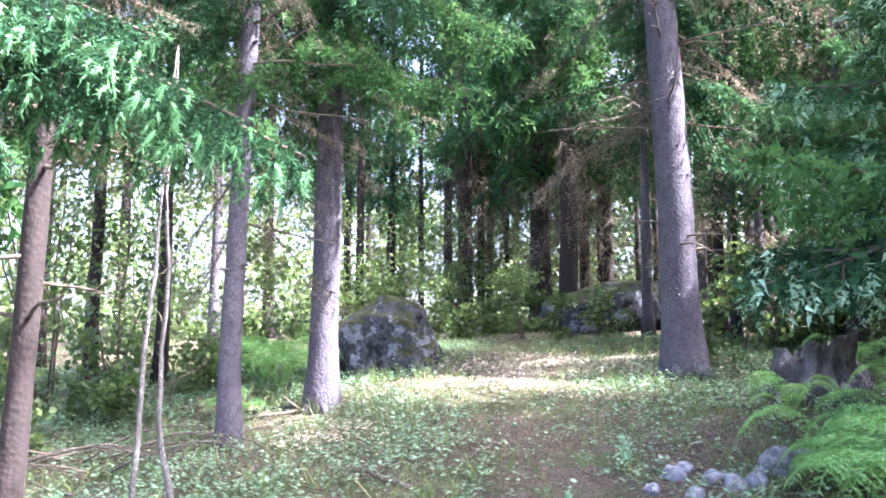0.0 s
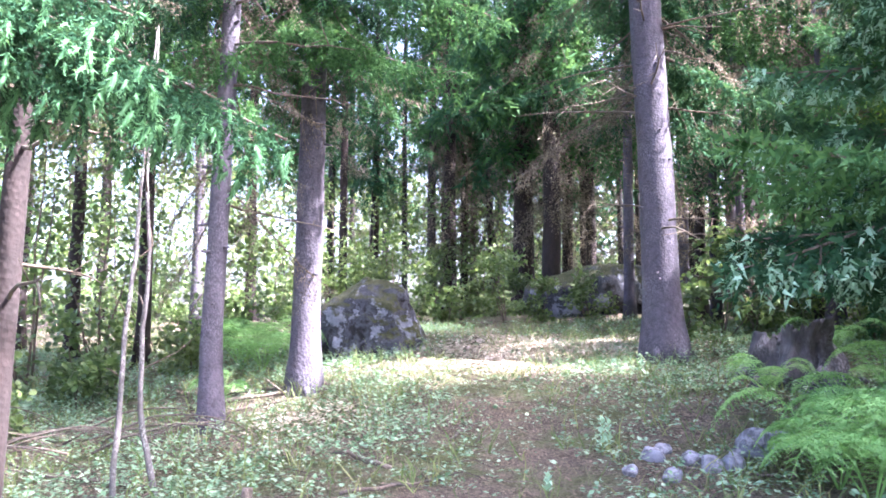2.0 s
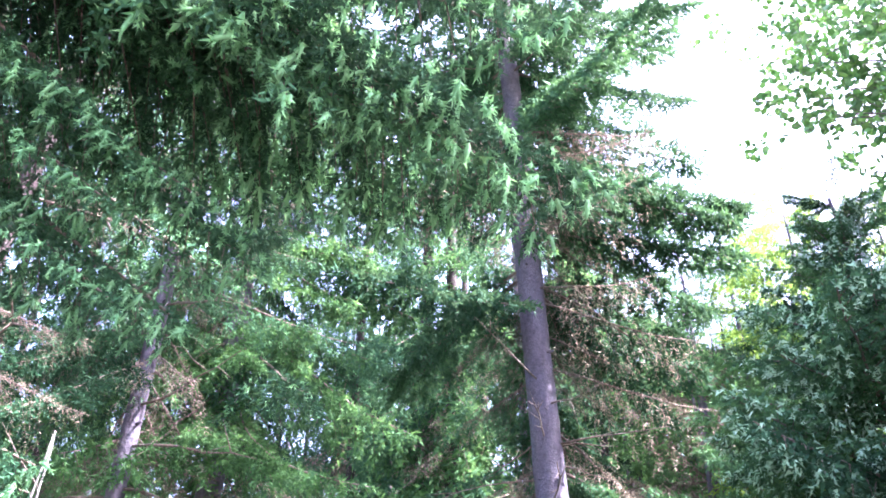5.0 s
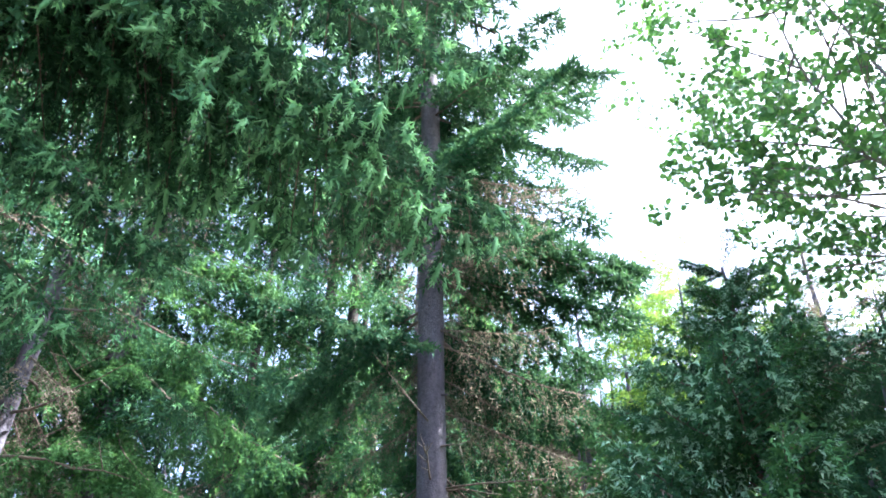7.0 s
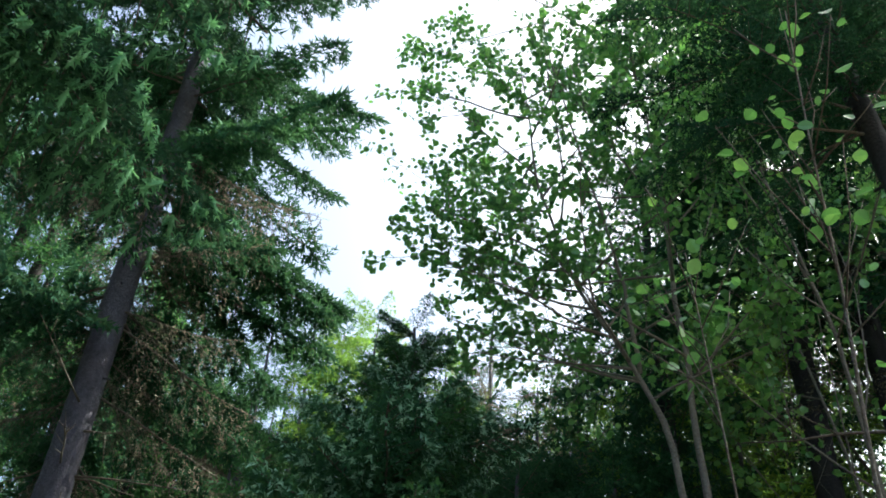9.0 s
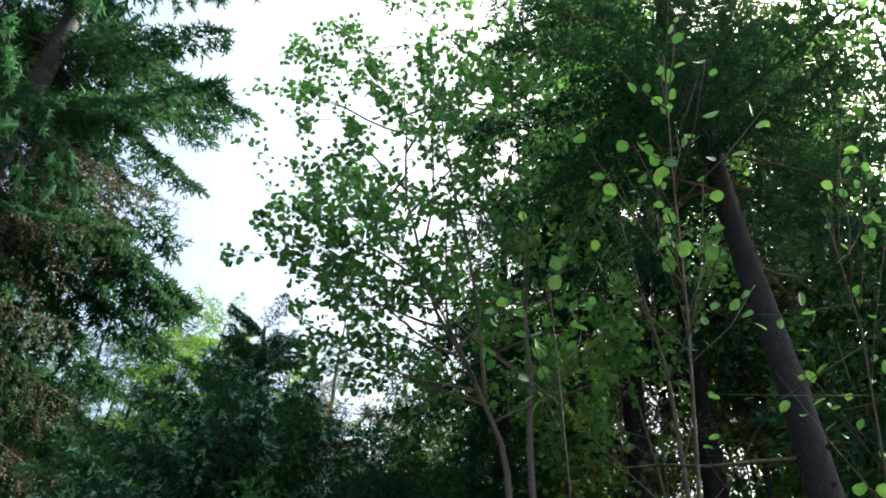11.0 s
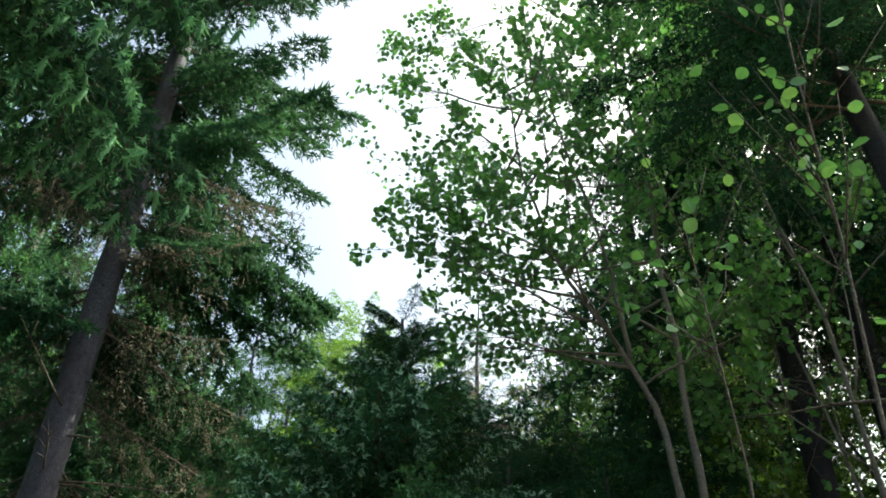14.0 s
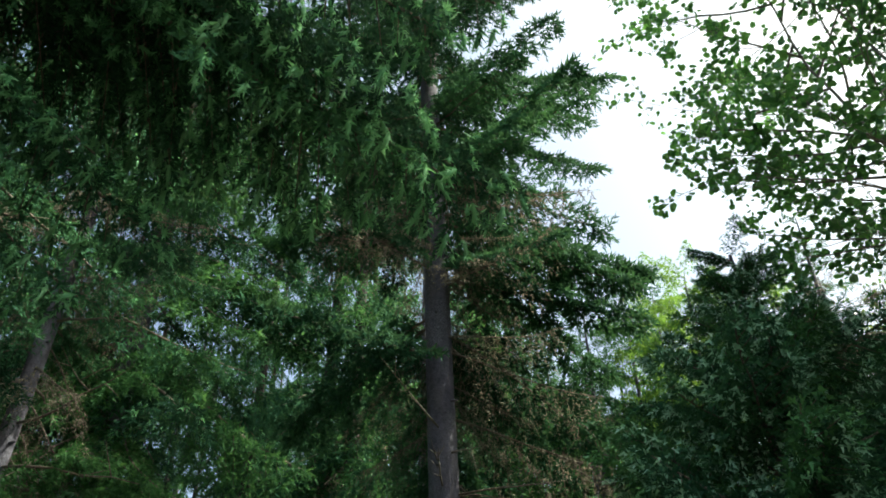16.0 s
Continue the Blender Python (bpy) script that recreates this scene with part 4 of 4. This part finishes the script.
for az, d, tall in ((50.5, 18, 9.5), (60, 16, 9), (73, 14.5, 10), (79, 15, 10), (78, 11, 14), (85, 11, 14)):
    bush(az, d, tall, int(rng0.integers(1e6)), M_BUSH, "sunlit yellow-green broadleaved tree behind the spruces", "sunlit trees behind", "birch_tree")


grey_sapling(-19.8, (0, 0.02, 0.03, 0.05, 0.05, 0.06, 0.08), 91)
grey_sapling(-17.0, (0, -0.1, -0.1, -0.085, -0.1, -0.08, -0.07), 92)


def far_woods(seed, n, a0, a1, d0, d1, tall, mat, label, size):
    rng = np.random.default_rng(seed)
    az, d = np.radians(rng.uniform(a0, a1, n)), rng.uniform(d0, d1, n)
    x, y = d * np.sin(az), d * np.cos(az)
    z = height(x, y) + rng.uniform(0, 1, n) ** 1.3 * tall * (1 + 0.25 * np.sin(az * 17) + 0.15 * np.sin(az * 41 + 1))
    so = clumps(rng, np.stack([x, y, z], -1), rng.uniform(0.8, 1.7, n), 80, size, True)
    tagged(new("far_woods", so.mesh("far_woods", mat)), label, "woods", kind="stuff")


far_woods(66, 950, -44, 112, 26, 44, 8.5, M_BUSH, "distant sunlit leaves of the far wood", 0.25)
far_woods(67, 200, 3, 34, 24, 34, 8.0, M_NEEDLE, "distant dark spruce boughs of the far wood", 0.26)


# ---- boulder, stump, stones ----
def rock_mesh(seed, size, mat, sub=4, planes=16, rough=0.05, name="rock"):
    rng = np.random.default_rng(seed)
    bm = bmesh.new()
    bmesh.ops.create_icosphere(bm, subdivisions=sub, radius=1.0)
    nrm = unit(rng.normal(0, 1, (planes, 3)))
    off = rng.uniform(0.62, 0.95, planes)
    for v in bm.verts:
        d = np.array(v.co.normalized())
        c = nrm @ d
        k = np.min(np.where(c > 0.05, off / np.maximum(c, 0.05), 9))
        k = min(k, 1.05) * (1 + rough * noise.fractal(v.co * 2.3 + Vector((seed, 0, 0)), 0.7, 2.1, 6))
        v.co = Vector((d[0] * size[0], d[1] * size[1], d[2] * size[2])) * k
    for f in bm.faces:
        f.smooth = True
    me = bpy.data.meshes.new(name)
    bm.to_mesh(me)
    bm.free()
    me.materials.append(mat)
    return me


def rock(name, foot, size, seed, mat, label, category, sub=4, sink=0.3, turn=0.0, group=""):
    ob = new(name, rock_mesh(seed, size, mat, sub, name=name))
    ob.location = (foot[0], foot[1], foot[2] + size[2] * (1 - sink) - 0.02)
    ob.rotation_euler = (0, 0, turn)
    return tagged(ob, label, category, group)


def boulder():
    """An angular block: a ball cut by slanting planes, with chipped, weathered faces."""
    cuts = [((0.9, -0.1, 0.38), 0.62), ((0.6, -0.7, 0.3), 0.64), ((-0.1, -0.95, 0.25), 0.56), ((0.05, -0.6, 0.8), 0.66), ((-0.95, -0.1, 0.2), 0.78), ((-0.55, -0.2, 0.8), 0.7), ((0.25, 0.1, 1), 0.76), ((0, 1, 0.2), 0.6), ((-0.7, 0.7, 0.2), 0.7), ((0.7, 0.7, 0.2), 0.65),
            ((-0.5, -0.8, -0.1), 0.72)]
    nrm = unit(np.array([n for n, o in cuts]))
    off = np.array([o for n, o in cuts])
    bm = bmesh.new()
    bmesh.ops.create_icosphere(bm, subdivisions=6, radius=1.0)
    for v in bm.verts:
        d = np.array(v.co.normalized())
        cc = nrm @ d
        k = min(0.95, np.min(np.where(cc > 0.05, off / np.maximum(cc, 0.05), 9)))
        q = Vector(d * k)
        k += 0.10 * noise.fractal(q * 2.0 + Vector((3, 1, 0)), 0.8, 2.0, 6) * 0.6 - 0.05 * max(0.0, noise.noise(q * 5.0)) + 0.012 * noise.noise(q * 17)
        v.co = Vector(d * k) * 0.87
    me = bpy.data.meshes.new("boulder")
    bm.to_mesh(me)
    bm.free()
    me.polygons.foreach_set("use_smooth", [True] * len(me.polygons))
    me.materials.append(M_ROCK)
    ob = tagged(new("boulder", me), "big angular grey boulder patched with dark moss", "boulder")
    ob.location = polar(-3.5, 9.8, 0.12)


boulder()
for az, d, w, seed in ((21.4, 5.25, 0.14, 1), (22.9, 5.4, 0.1, 2), (17.4, 5.05, 0.08, 3), (18.6, 4.95, 0.09, 4), (19.8, 5.0, 0.085, 5), (14.9, 5.05, 0.085, 6), (16.2, 4.7, 0.07, 7), (13.6, 4.75, 0.06, 8), (20.4, 5.2, 0.06, 9), (15.6, 5.2, 0.06, 10)):
    rock("stone", polar(az, d), (w, w * 0.85, w * 0.75), seed, M_STONE, "small grey stone half sunk in the forest floor", "stone", 3, 0.3, seed, "stones beside the path")
# A rock form stands in for a brown brushwood mound under the trees.
rock("mound_stand_in", polar(12.6, 15.0), (1.5, 0.9, 0.55), 21, M_ROCK, "low mossy rock form standing in for a brown brushwood mound", "rock", 4, 0.4)


def stump():
    """A rotten, cracked stump: a squat block with deep upright furrows and a broken top."""
    foot = polar(23.9, 7.4)
    t = thing("tree_stump", foot, "old grey rotten tree stump with cracked sides", "stump")
    rng = np.random.default_rng(7)
    sides, rows = 72, 26
    ang = np.linspace(0, 2 * np.pi, sides, endpoint=False)
    so = []
    for i in range(rows):
        s = i / (rows - 1)
        for k in range(sides):
            q = Vector((math.cos(ang[k]), math.sin(ang[k]), 0))
            fur = noise.noise(Vector((q.x * 4, q.y * 4, s * 0.9))) * 0.22 + noise.noise(Vector((q.x * 11, q.y * 11, s * 4.5))) * 0.12
            lump = noise.noise(Vector((q.x * 1.2 + 5, q.y * 1.2, s * 2.2))) * 0.42
            rad = 0.3 * (1 - 0.25 * s + 0.35 * (1 - s) ** 2 + fur + lump)
            top = 0.44 + 0.06 * q.x + 0.13 * noise.noise(Vector((q.x * 1.7, q.y * 1.7, 3))) + 0.08 * noise.noise(Vector((q.x * 9, q.y * 9, 1)))
            so.append((rad * q.x * 1.15, rad * q.y, -0.15 + s * (top + 0.15)))
    for k in range(sides):
        so.append((0.2 * math.cos(ang[k]), 0.18 * math.sin(ang[k]), 0.34 + 0.08 * noise.noise(Vector((math.cos(ang[k]) * 3, math.sin(ang[k]) * 3, 7)))))
    v = np.array(so + [(0, 0, 0.3)])
    i, j = np.meshgrid(np.arange(rows), np.arange(sides), indexing="ij")
    p, q = i * sides + j, i * sides + (j + 1) % sides
    f = np.concatenate([np.stack([p, q, q + sides], -1).reshape(-1, 3), np.stack([p, q + sides, p + sides], -1).reshape(-1, 3)])
    jj = np.arange(sides)
    f = np.concatenate([f, np.stack([rows * sides + jj, rows * sides + (jj + 1) % sides, np.full(sides, len(v) - 1)], -1)])
    part("stump_wood", Soup().add(v, f).mesh("stump_wood", M_STUMP, True), t)
    for k in range(5):
        a = k * 1.25 + rng.uniform(-0.3, 0.3)
        d = np.array([math.cos(a), math.sin(a), 0])
        ln = rng.uniform(0.6, 0.85)
        part("root", Soup().add(*tube([d * 0.35 + [0, 0, 0.1], d * 0.5 + [0, 0, 0.04], d * ln + [0, 0, -0.08]], [0.07, 0.05, 0.02], 9, 0.1, rng)).mesh("root", M_STUMP, True), t)


stump()


# ---- ferns, low plants, grass and litter ----
def frond(so, stalk, rng, o, a, length, rise, pairs=24, wide=0.26):
    s = np.linspace(0, 1, pairs + 4)
    d = np.array([math.cos(a), math.sin(a), 0])
    pts = o + d * (length * (s * 0.85))[:, None] + np.array([0, 0, 1.0]) * (length * (rise * s - rise * 0.85 * s ** 2.2))[:, None]
    stalk.add(*tube(pts[::3], np.linspace(0.005, 0.001, len(pts[::3])), 4))
    tan = unit(np.gradient(pts, axis=0))
    side = unit(np.cross(tan, [0, 0, 1.0]))
    k = slice(4, None)
    w = length * wide * np.sin(np.pi * np.clip(0.12 + 0.88 * (s[k] - s[4]) / (1 - s[4]), 0, 1)) ** 0.8 + 0.01
    for sg in (-1, 1):
        so.add(*feathers(pts[k], side[k] * sg + tan[k] * 0.3 + np.array([0, 0, -0.12]), w, 0.005 + w * 0.085, rng, 8, 0.15))


def fern(az, d, seed, size=0.75, count=7, label="bright green lady fern with arching fronds"):
    rng = np.random.default_rng(seed)
    t = thing("fern", polar(az, d, -0.02), label, "fern", "ferns on the forest floor")
    for i in range(count):
        so, st = Soup(), Soup()
        frond(so, st, rng, np.zeros(3), i * 6.283 / count + rng.uniform(-0.3, 0.3), size * rng.uniform(0.7, 1.15), rng.uniform(1.5, 2.3))
        fr = part("frond", so.mesh("frond", M_FERN), t)
        part("stalk", st.mesh("stalk", M_FERN), fr)


for az, d, seed, size in ((26.0, 4.8, 1, 0.7), (27.8, 4.6, 2, 0.7), (24.8, 5.0, 3, 0.45), (28.8, 5.2, 4, 0.7), (27.0, 5.4, 5, 0.6), (29.8, 4.7, 6, 0.75), (22.2, 6.6, 7, 0.4), (-10.8, 8.8, 9, 0.7), (-12.2, 9.2, 10, 0.7), (-9.8, 9.6, 11, 0.75),
                          (-11.5, 10.2, 12, 0.8), (-13.5, 7.6, 16, 0.4), (26, 9, 17, 0.6), (29, 7, 18, 0.6)):
    fern(az, d, seed, size)


def on_path(x, y):
    """How worn the ground is, 0 to 1."""
    c = 0.35 + 0.10 * (y - 4) + 0.25 * np.sin(y * 0.5)
    return np.exp(-((x - c) / (0.45 + 0.03 * y)) ** 2)


def scatter(rng, n, r0, r1, a0=-36, a1=36):
    r = np.sqrt(rng.uniform(r0 ** 2, r1 ** 2, n))
    a = np.radians(rng.uniform(a0, a1, n))
    x, y = r * np.sin(a), r * np.cos(a)
    return x, y


def low_plants():
    rng = np.random.default_rng(55)
    x, y = scatter(rng, 30000, 2.6, 12)
    patch = np.sin(x * 1.7 + 1) * np.sin(y * 1.3 + x * 0.6) + 0.6 * np.sin(x * 4.3) * np.sin(y * 3.9 + 2)
    # Fewer herbs where pale straw paints the sunlit patch.
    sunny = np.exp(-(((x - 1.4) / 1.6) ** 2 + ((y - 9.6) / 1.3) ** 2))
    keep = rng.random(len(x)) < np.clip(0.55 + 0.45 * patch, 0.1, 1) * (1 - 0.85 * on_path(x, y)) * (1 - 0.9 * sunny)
    x, y = x[keep], y[keep]
    z = height(x, y)
    so = Soup()
    n = len(x)
    tall = rng.uniform(0.03, 0.14, n)
    for i in range(6):
        a = rng.uniform(0, 6.283, n)
        d = np.stack([np.cos(a), np.sin(a), rng.normal(0.1, 0.25, n)], -1)
        b = np.stack([x, y, z + tall * rng.uniform(0.3, 1.0, n)], -1) + d * rng.uniform(0.005, 0.04, (n, 1))
        nr = np.array([0, 0, 1.0]) + rng.normal(0, 0.3, (n, 3))
        so.add(*leaves(b, d, nr, rng.uniform(0.014, 0.046, n), False, True))
    tagged(new("low_plants", so.mesh("low_plants", M_GROUNDLEAF)), "low green herbs and bilberry leaves covering the ground", "ground plants", kind="stuff")


def grass():
    rng = np.random.default_rng(56)
    x, y = scatter(rng, 5200, 2.6, 13)
    keep = rng.random(len(x)) < 0.55 * (1 - 0.7 * on_path(x, y))
    x, y = np.repeat(x[keep], 5), np.repeat(y[keep], 5)
    x, y = x + rng.normal(0, 0.03, len(x)), y + rng.normal(0, 0.03, len(y))
    n = len(x)
    b = np.stack([x, y, height(x, y) - 0.01], -1)
    ln = rng.uniform(0.06, 0.26, n)
    d = unit(rng.normal(0, 0.45, (n, 3)) * [1, 1, 0] + np.array([0, 0, 1.0]))
    s = unit(np.cross(d, rng.normal(0, 1, (n, 3)))) * rng.uniform(0.0015, 0.004, (n, 1))
    bend = rng.normal(0, 0.25, (n, 3)) * [1, 1, 0] * ln[:, None]
    mid, tip = b + d * (ln * 0.55)[:, None], b + d * (ln * 0.95)[:, None] + bend
    v = np.stack([b - s, b + s, mid - s, mid + s, tip], 1).reshape(-1, 3)
    f = np.array([(0, 1, 3), (0, 3, 2), (2, 3, 4)])[None] + (np.arange(n) * 5)[:, None, None]
    tagged(new("grass", Soup().add(v, f).mesh("grass", M_GRASS)), "thin green and straw-coloured grass blades", "grass", kind="stuff")


def litter():
    rng = np.random.default_rng(57)
    x, y = scatter(rng, 45000, 2.6, 12.5)
    n = len(x)
    b = np.stack([x, y, height(x, y) + rng.uniform(0.002, 0.02, n)], -1)
    a = rng.uniform(0, 6.283, n)
    d = np.stack([np.cos(a), np.sin(a), rng.normal(0, 0.2, n)], -1)
    so = Soup().add(*leaves(b, d, np.array([0, 0, 1.0]) + rng.normal(0, 0.35, (n, 3)), rng.uniform(0.008, 0.026, n), False, True))
    tagged(new("leaf_litter", so.mesh("leaf_litter", M_LITTER)), "dry brown fallen leaves and needles", "leaf litter", kind="stuff")


def dry_grass():
    """Flattened dry grass whose pale tone paints sun patches on the open middle of the clearing and beside the spruce.
    """
    rng = np.random.default_rng(59)
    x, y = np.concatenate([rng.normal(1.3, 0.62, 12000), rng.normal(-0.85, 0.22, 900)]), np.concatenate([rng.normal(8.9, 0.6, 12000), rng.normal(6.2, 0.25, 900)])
    n = len(x)
    b = np.stack([x, y, height(x, y) + rng.uniform(0.003, 0.03, n)], -1)
    a = rng.uniform(0, 6.283, n)
    d = np.stack([np.cos(a), np.sin(a), rng.normal(0.05, 0.2, n)], -1)
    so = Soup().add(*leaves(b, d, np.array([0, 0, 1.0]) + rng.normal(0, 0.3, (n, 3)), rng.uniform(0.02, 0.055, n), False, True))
    tagged(new("dry_grass", so.mesh("dry_grass", M_STRAW)), "dry flattened grass, its pale tone painting the sunny patches", "dry grass", kind="stuff")


def fine_twigs():
    rng = np.random.default_rng(58)
    x, y = scatter(rng, 1500, 2.8, 11)
    so = Soup()
    for px, py in zip(x, y):
        a, ln = rng.uniform(0, 3.14), rng.uniform(0.06, 0.3)
        q = np.array([-0.5, 0.0, 0.5]) * ln
        ex, ey = px + q * math.cos(a), py + q * math.sin(a)
        so.add(*tube(np.stack([ex, ey, height(ex, ey) + 0.012], -1), [0.003, 0.0028, 0.0015], 3))
    tagged(new("twig_litter", so.mesh("twig_litter", M_STICK)), "fine dry twigs strewn on the forest floor", "twigs", kind="stuff")


def stick(az, d, length, radius, turn, seed, label="dry grey fallen branch on the ground"):
    rng = np.random.default_rng(seed)
    s = np.linspace(-0.5, 0.5, 9)
    o = polar(az, d)
    x, y = o[0] + s * length * math.cos(turn) + np.cumsum(rng.normal(0, 0.012, 9)), o[1] + s * length * math.sin(turn)
    p = np.stack([x, y, height(x, y) + radius * 0.8 + rng.uniform(0, 0.02, 9)], -1) - o
    so = Soup().add(*tube(p, radius * np.linspace(1, 0.45, 9), 7, 0.08, rng))
    for j in (3, 5, 6):
        e = p[j] + np.array([rng.normal(0, 0.15), rng.normal(0, 0.15), rng.uniform(0.0, 0.12)]) * length
        so.add(*tube([p[j], e], [radius * 0.4, radius * 0.15], 5))
    ob = tagged(new("fallen_branch", so.mesh("fallen_branch", M_STICK, True)), label, "branch", "fallen branches")
    ob.location = o


low_plants()
grass()
litter()
dry_grass()
fine_twigs()
for i, (az, d, ln, rad, turn) in enumerate(((-6.8, 4.3, 0.35, 0.022, 0.2), (-4.2, 5.0, 0.5, 0.02, 2.4), (-1.0, 4.6, 0.8, 0.012, 0.5), (19.5, 4.9, 0.7, 0.008, 2.7), (-10.5, 7.3, 1.3, 0.025, 0.1), (-9.7, 7.6, 1.0, 0.02, 2.9), (-11.8, 7.0, 0.9, 0.015, 0.4),
                                            (-21.5, 4.5, 1.2, 0.018, 0.2), (-23.0, 4.2, 1.0, 0.02, 3.0), (-20.5, 4.9, 0.9, 0.012, 0.6), (-22, 5.6, 1.4, 0.015, 2.6), (2.5, 5.6, 0.5, 0.01, 1.2), (23.5, 9.0, 1.6, 0.03, 0.1), (25.5, 9.6, 1.4, 0.03, 3.0))):
    stick(az, d, ln, rad, turn, 900 + i)


def brush_pile():
    """Dead boughs heaped on the low side of the path, arching over one another."""
    rng = np.random.default_rng(61)
    t = thing("brush_pile", polar(-22.5, 6.4), "heap of dead grey spruce twigs on the ground", "brushwood")
    for i in range(26):
        a, ln = rng.uniform(-0.6, 0.6) + (3.14 if i % 2 else 0), rng.uniform(0.5, 1.3)
        q = np.linspace(0, 1, 7)
        o = np.array([rng.normal(0, 0.5), rng.normal(0, 0.4), 0.0])
        p = o + np.stack([math.cos(a) * q * ln, math.sin(a) * q * ln, 0.03 + rng.uniform(0.25, 0.9) * ln * q * (1.05 - q)], -1) + np.cumsum(rng.normal(0, 0.01, (7, 3)), 0)
        p[:, 2] = np.maximum(p[:, 2], 0.01)
        so = Soup().add(*tube(p, 0.008 * (1 - 0.75 * q) + 0.001, 5))
        for j in range(2, 7):
            for s in (-1, 1):
                e = p[j] + np.array([math.cos(a + s * 0.8), math.sin(a + s * 0.8), rng.uniform(-0.3, 0.1)]) * rng.uniform(0.08, 0.25)
                so.add(*tube([p[j], e], [0.003, 0.001], 3))
        part("dead_bough", so.mesh("dead_bough", M_STICK, True), t)


brush_pile()


def pale_herb(az, d, tall, seed):
    """An upright pale herb with soft lance-shaped leaves."""
    rng = np.random.default_rng(seed)
    t = thing("pale_herb", polar(az, d), "pale blue-green upright herb with soft leaves", "herb", "pale herbs by the path")
    part("stalk", Soup().add(*tube([(0, 0, -0.02), (0.005, 0, tall * 0.5), (0.0, 0.01, tall)], [0.004, 0.003, 0.002], 5)).mesh("stalk", M_GRASS, True), t)
    for i in range(14):
        q = 0.1 + 0.9 * i / 13
        a = i * 2.4
        d0 = np.array([[math.cos(a), math.sin(a), 0.7 + 0.8 * q]])
        so = Soup().add(*leaves(np.array([[0, 0, tall * q * 0.95]]), d0, np.array([[-math.cos(a), -math.sin(a), 1.2]]), np.array([rng.uniform(0.04, 0.06) * (1.2 - 0.5 * q)]), False, True))
        part("leaf", so.mesh("leaf", M_PALE, True), t)


for az, d, tall, seed in ((11.8, 5.2, 0.22, 1), (12.2, 5.3, 0.18, 2), (8.2, 4.4, 0.1, 3)):
    pale_herb(az, d, tall, seed)


def post(az, d, tall, radius, seed):
    rng = np.random.default_rng(seed)
    z = np.linspace(-0.1, tall, 6)
    p = np.stack([0.02 * z, 0 * z, z], -1)
    ob = tagged(new("broken_stub", Soup().add(*tube(p, radius * np.linspace(1.2, 0.85, 6), 10, 0.1, rng)).mesh("broken_stub", M_STICK, True)), "short broken pale sapling stub standing in the moss", "stub")
    ob.location = polar(az, d)


post(-11.6, 4.3, 0.16, 0.03, 5)
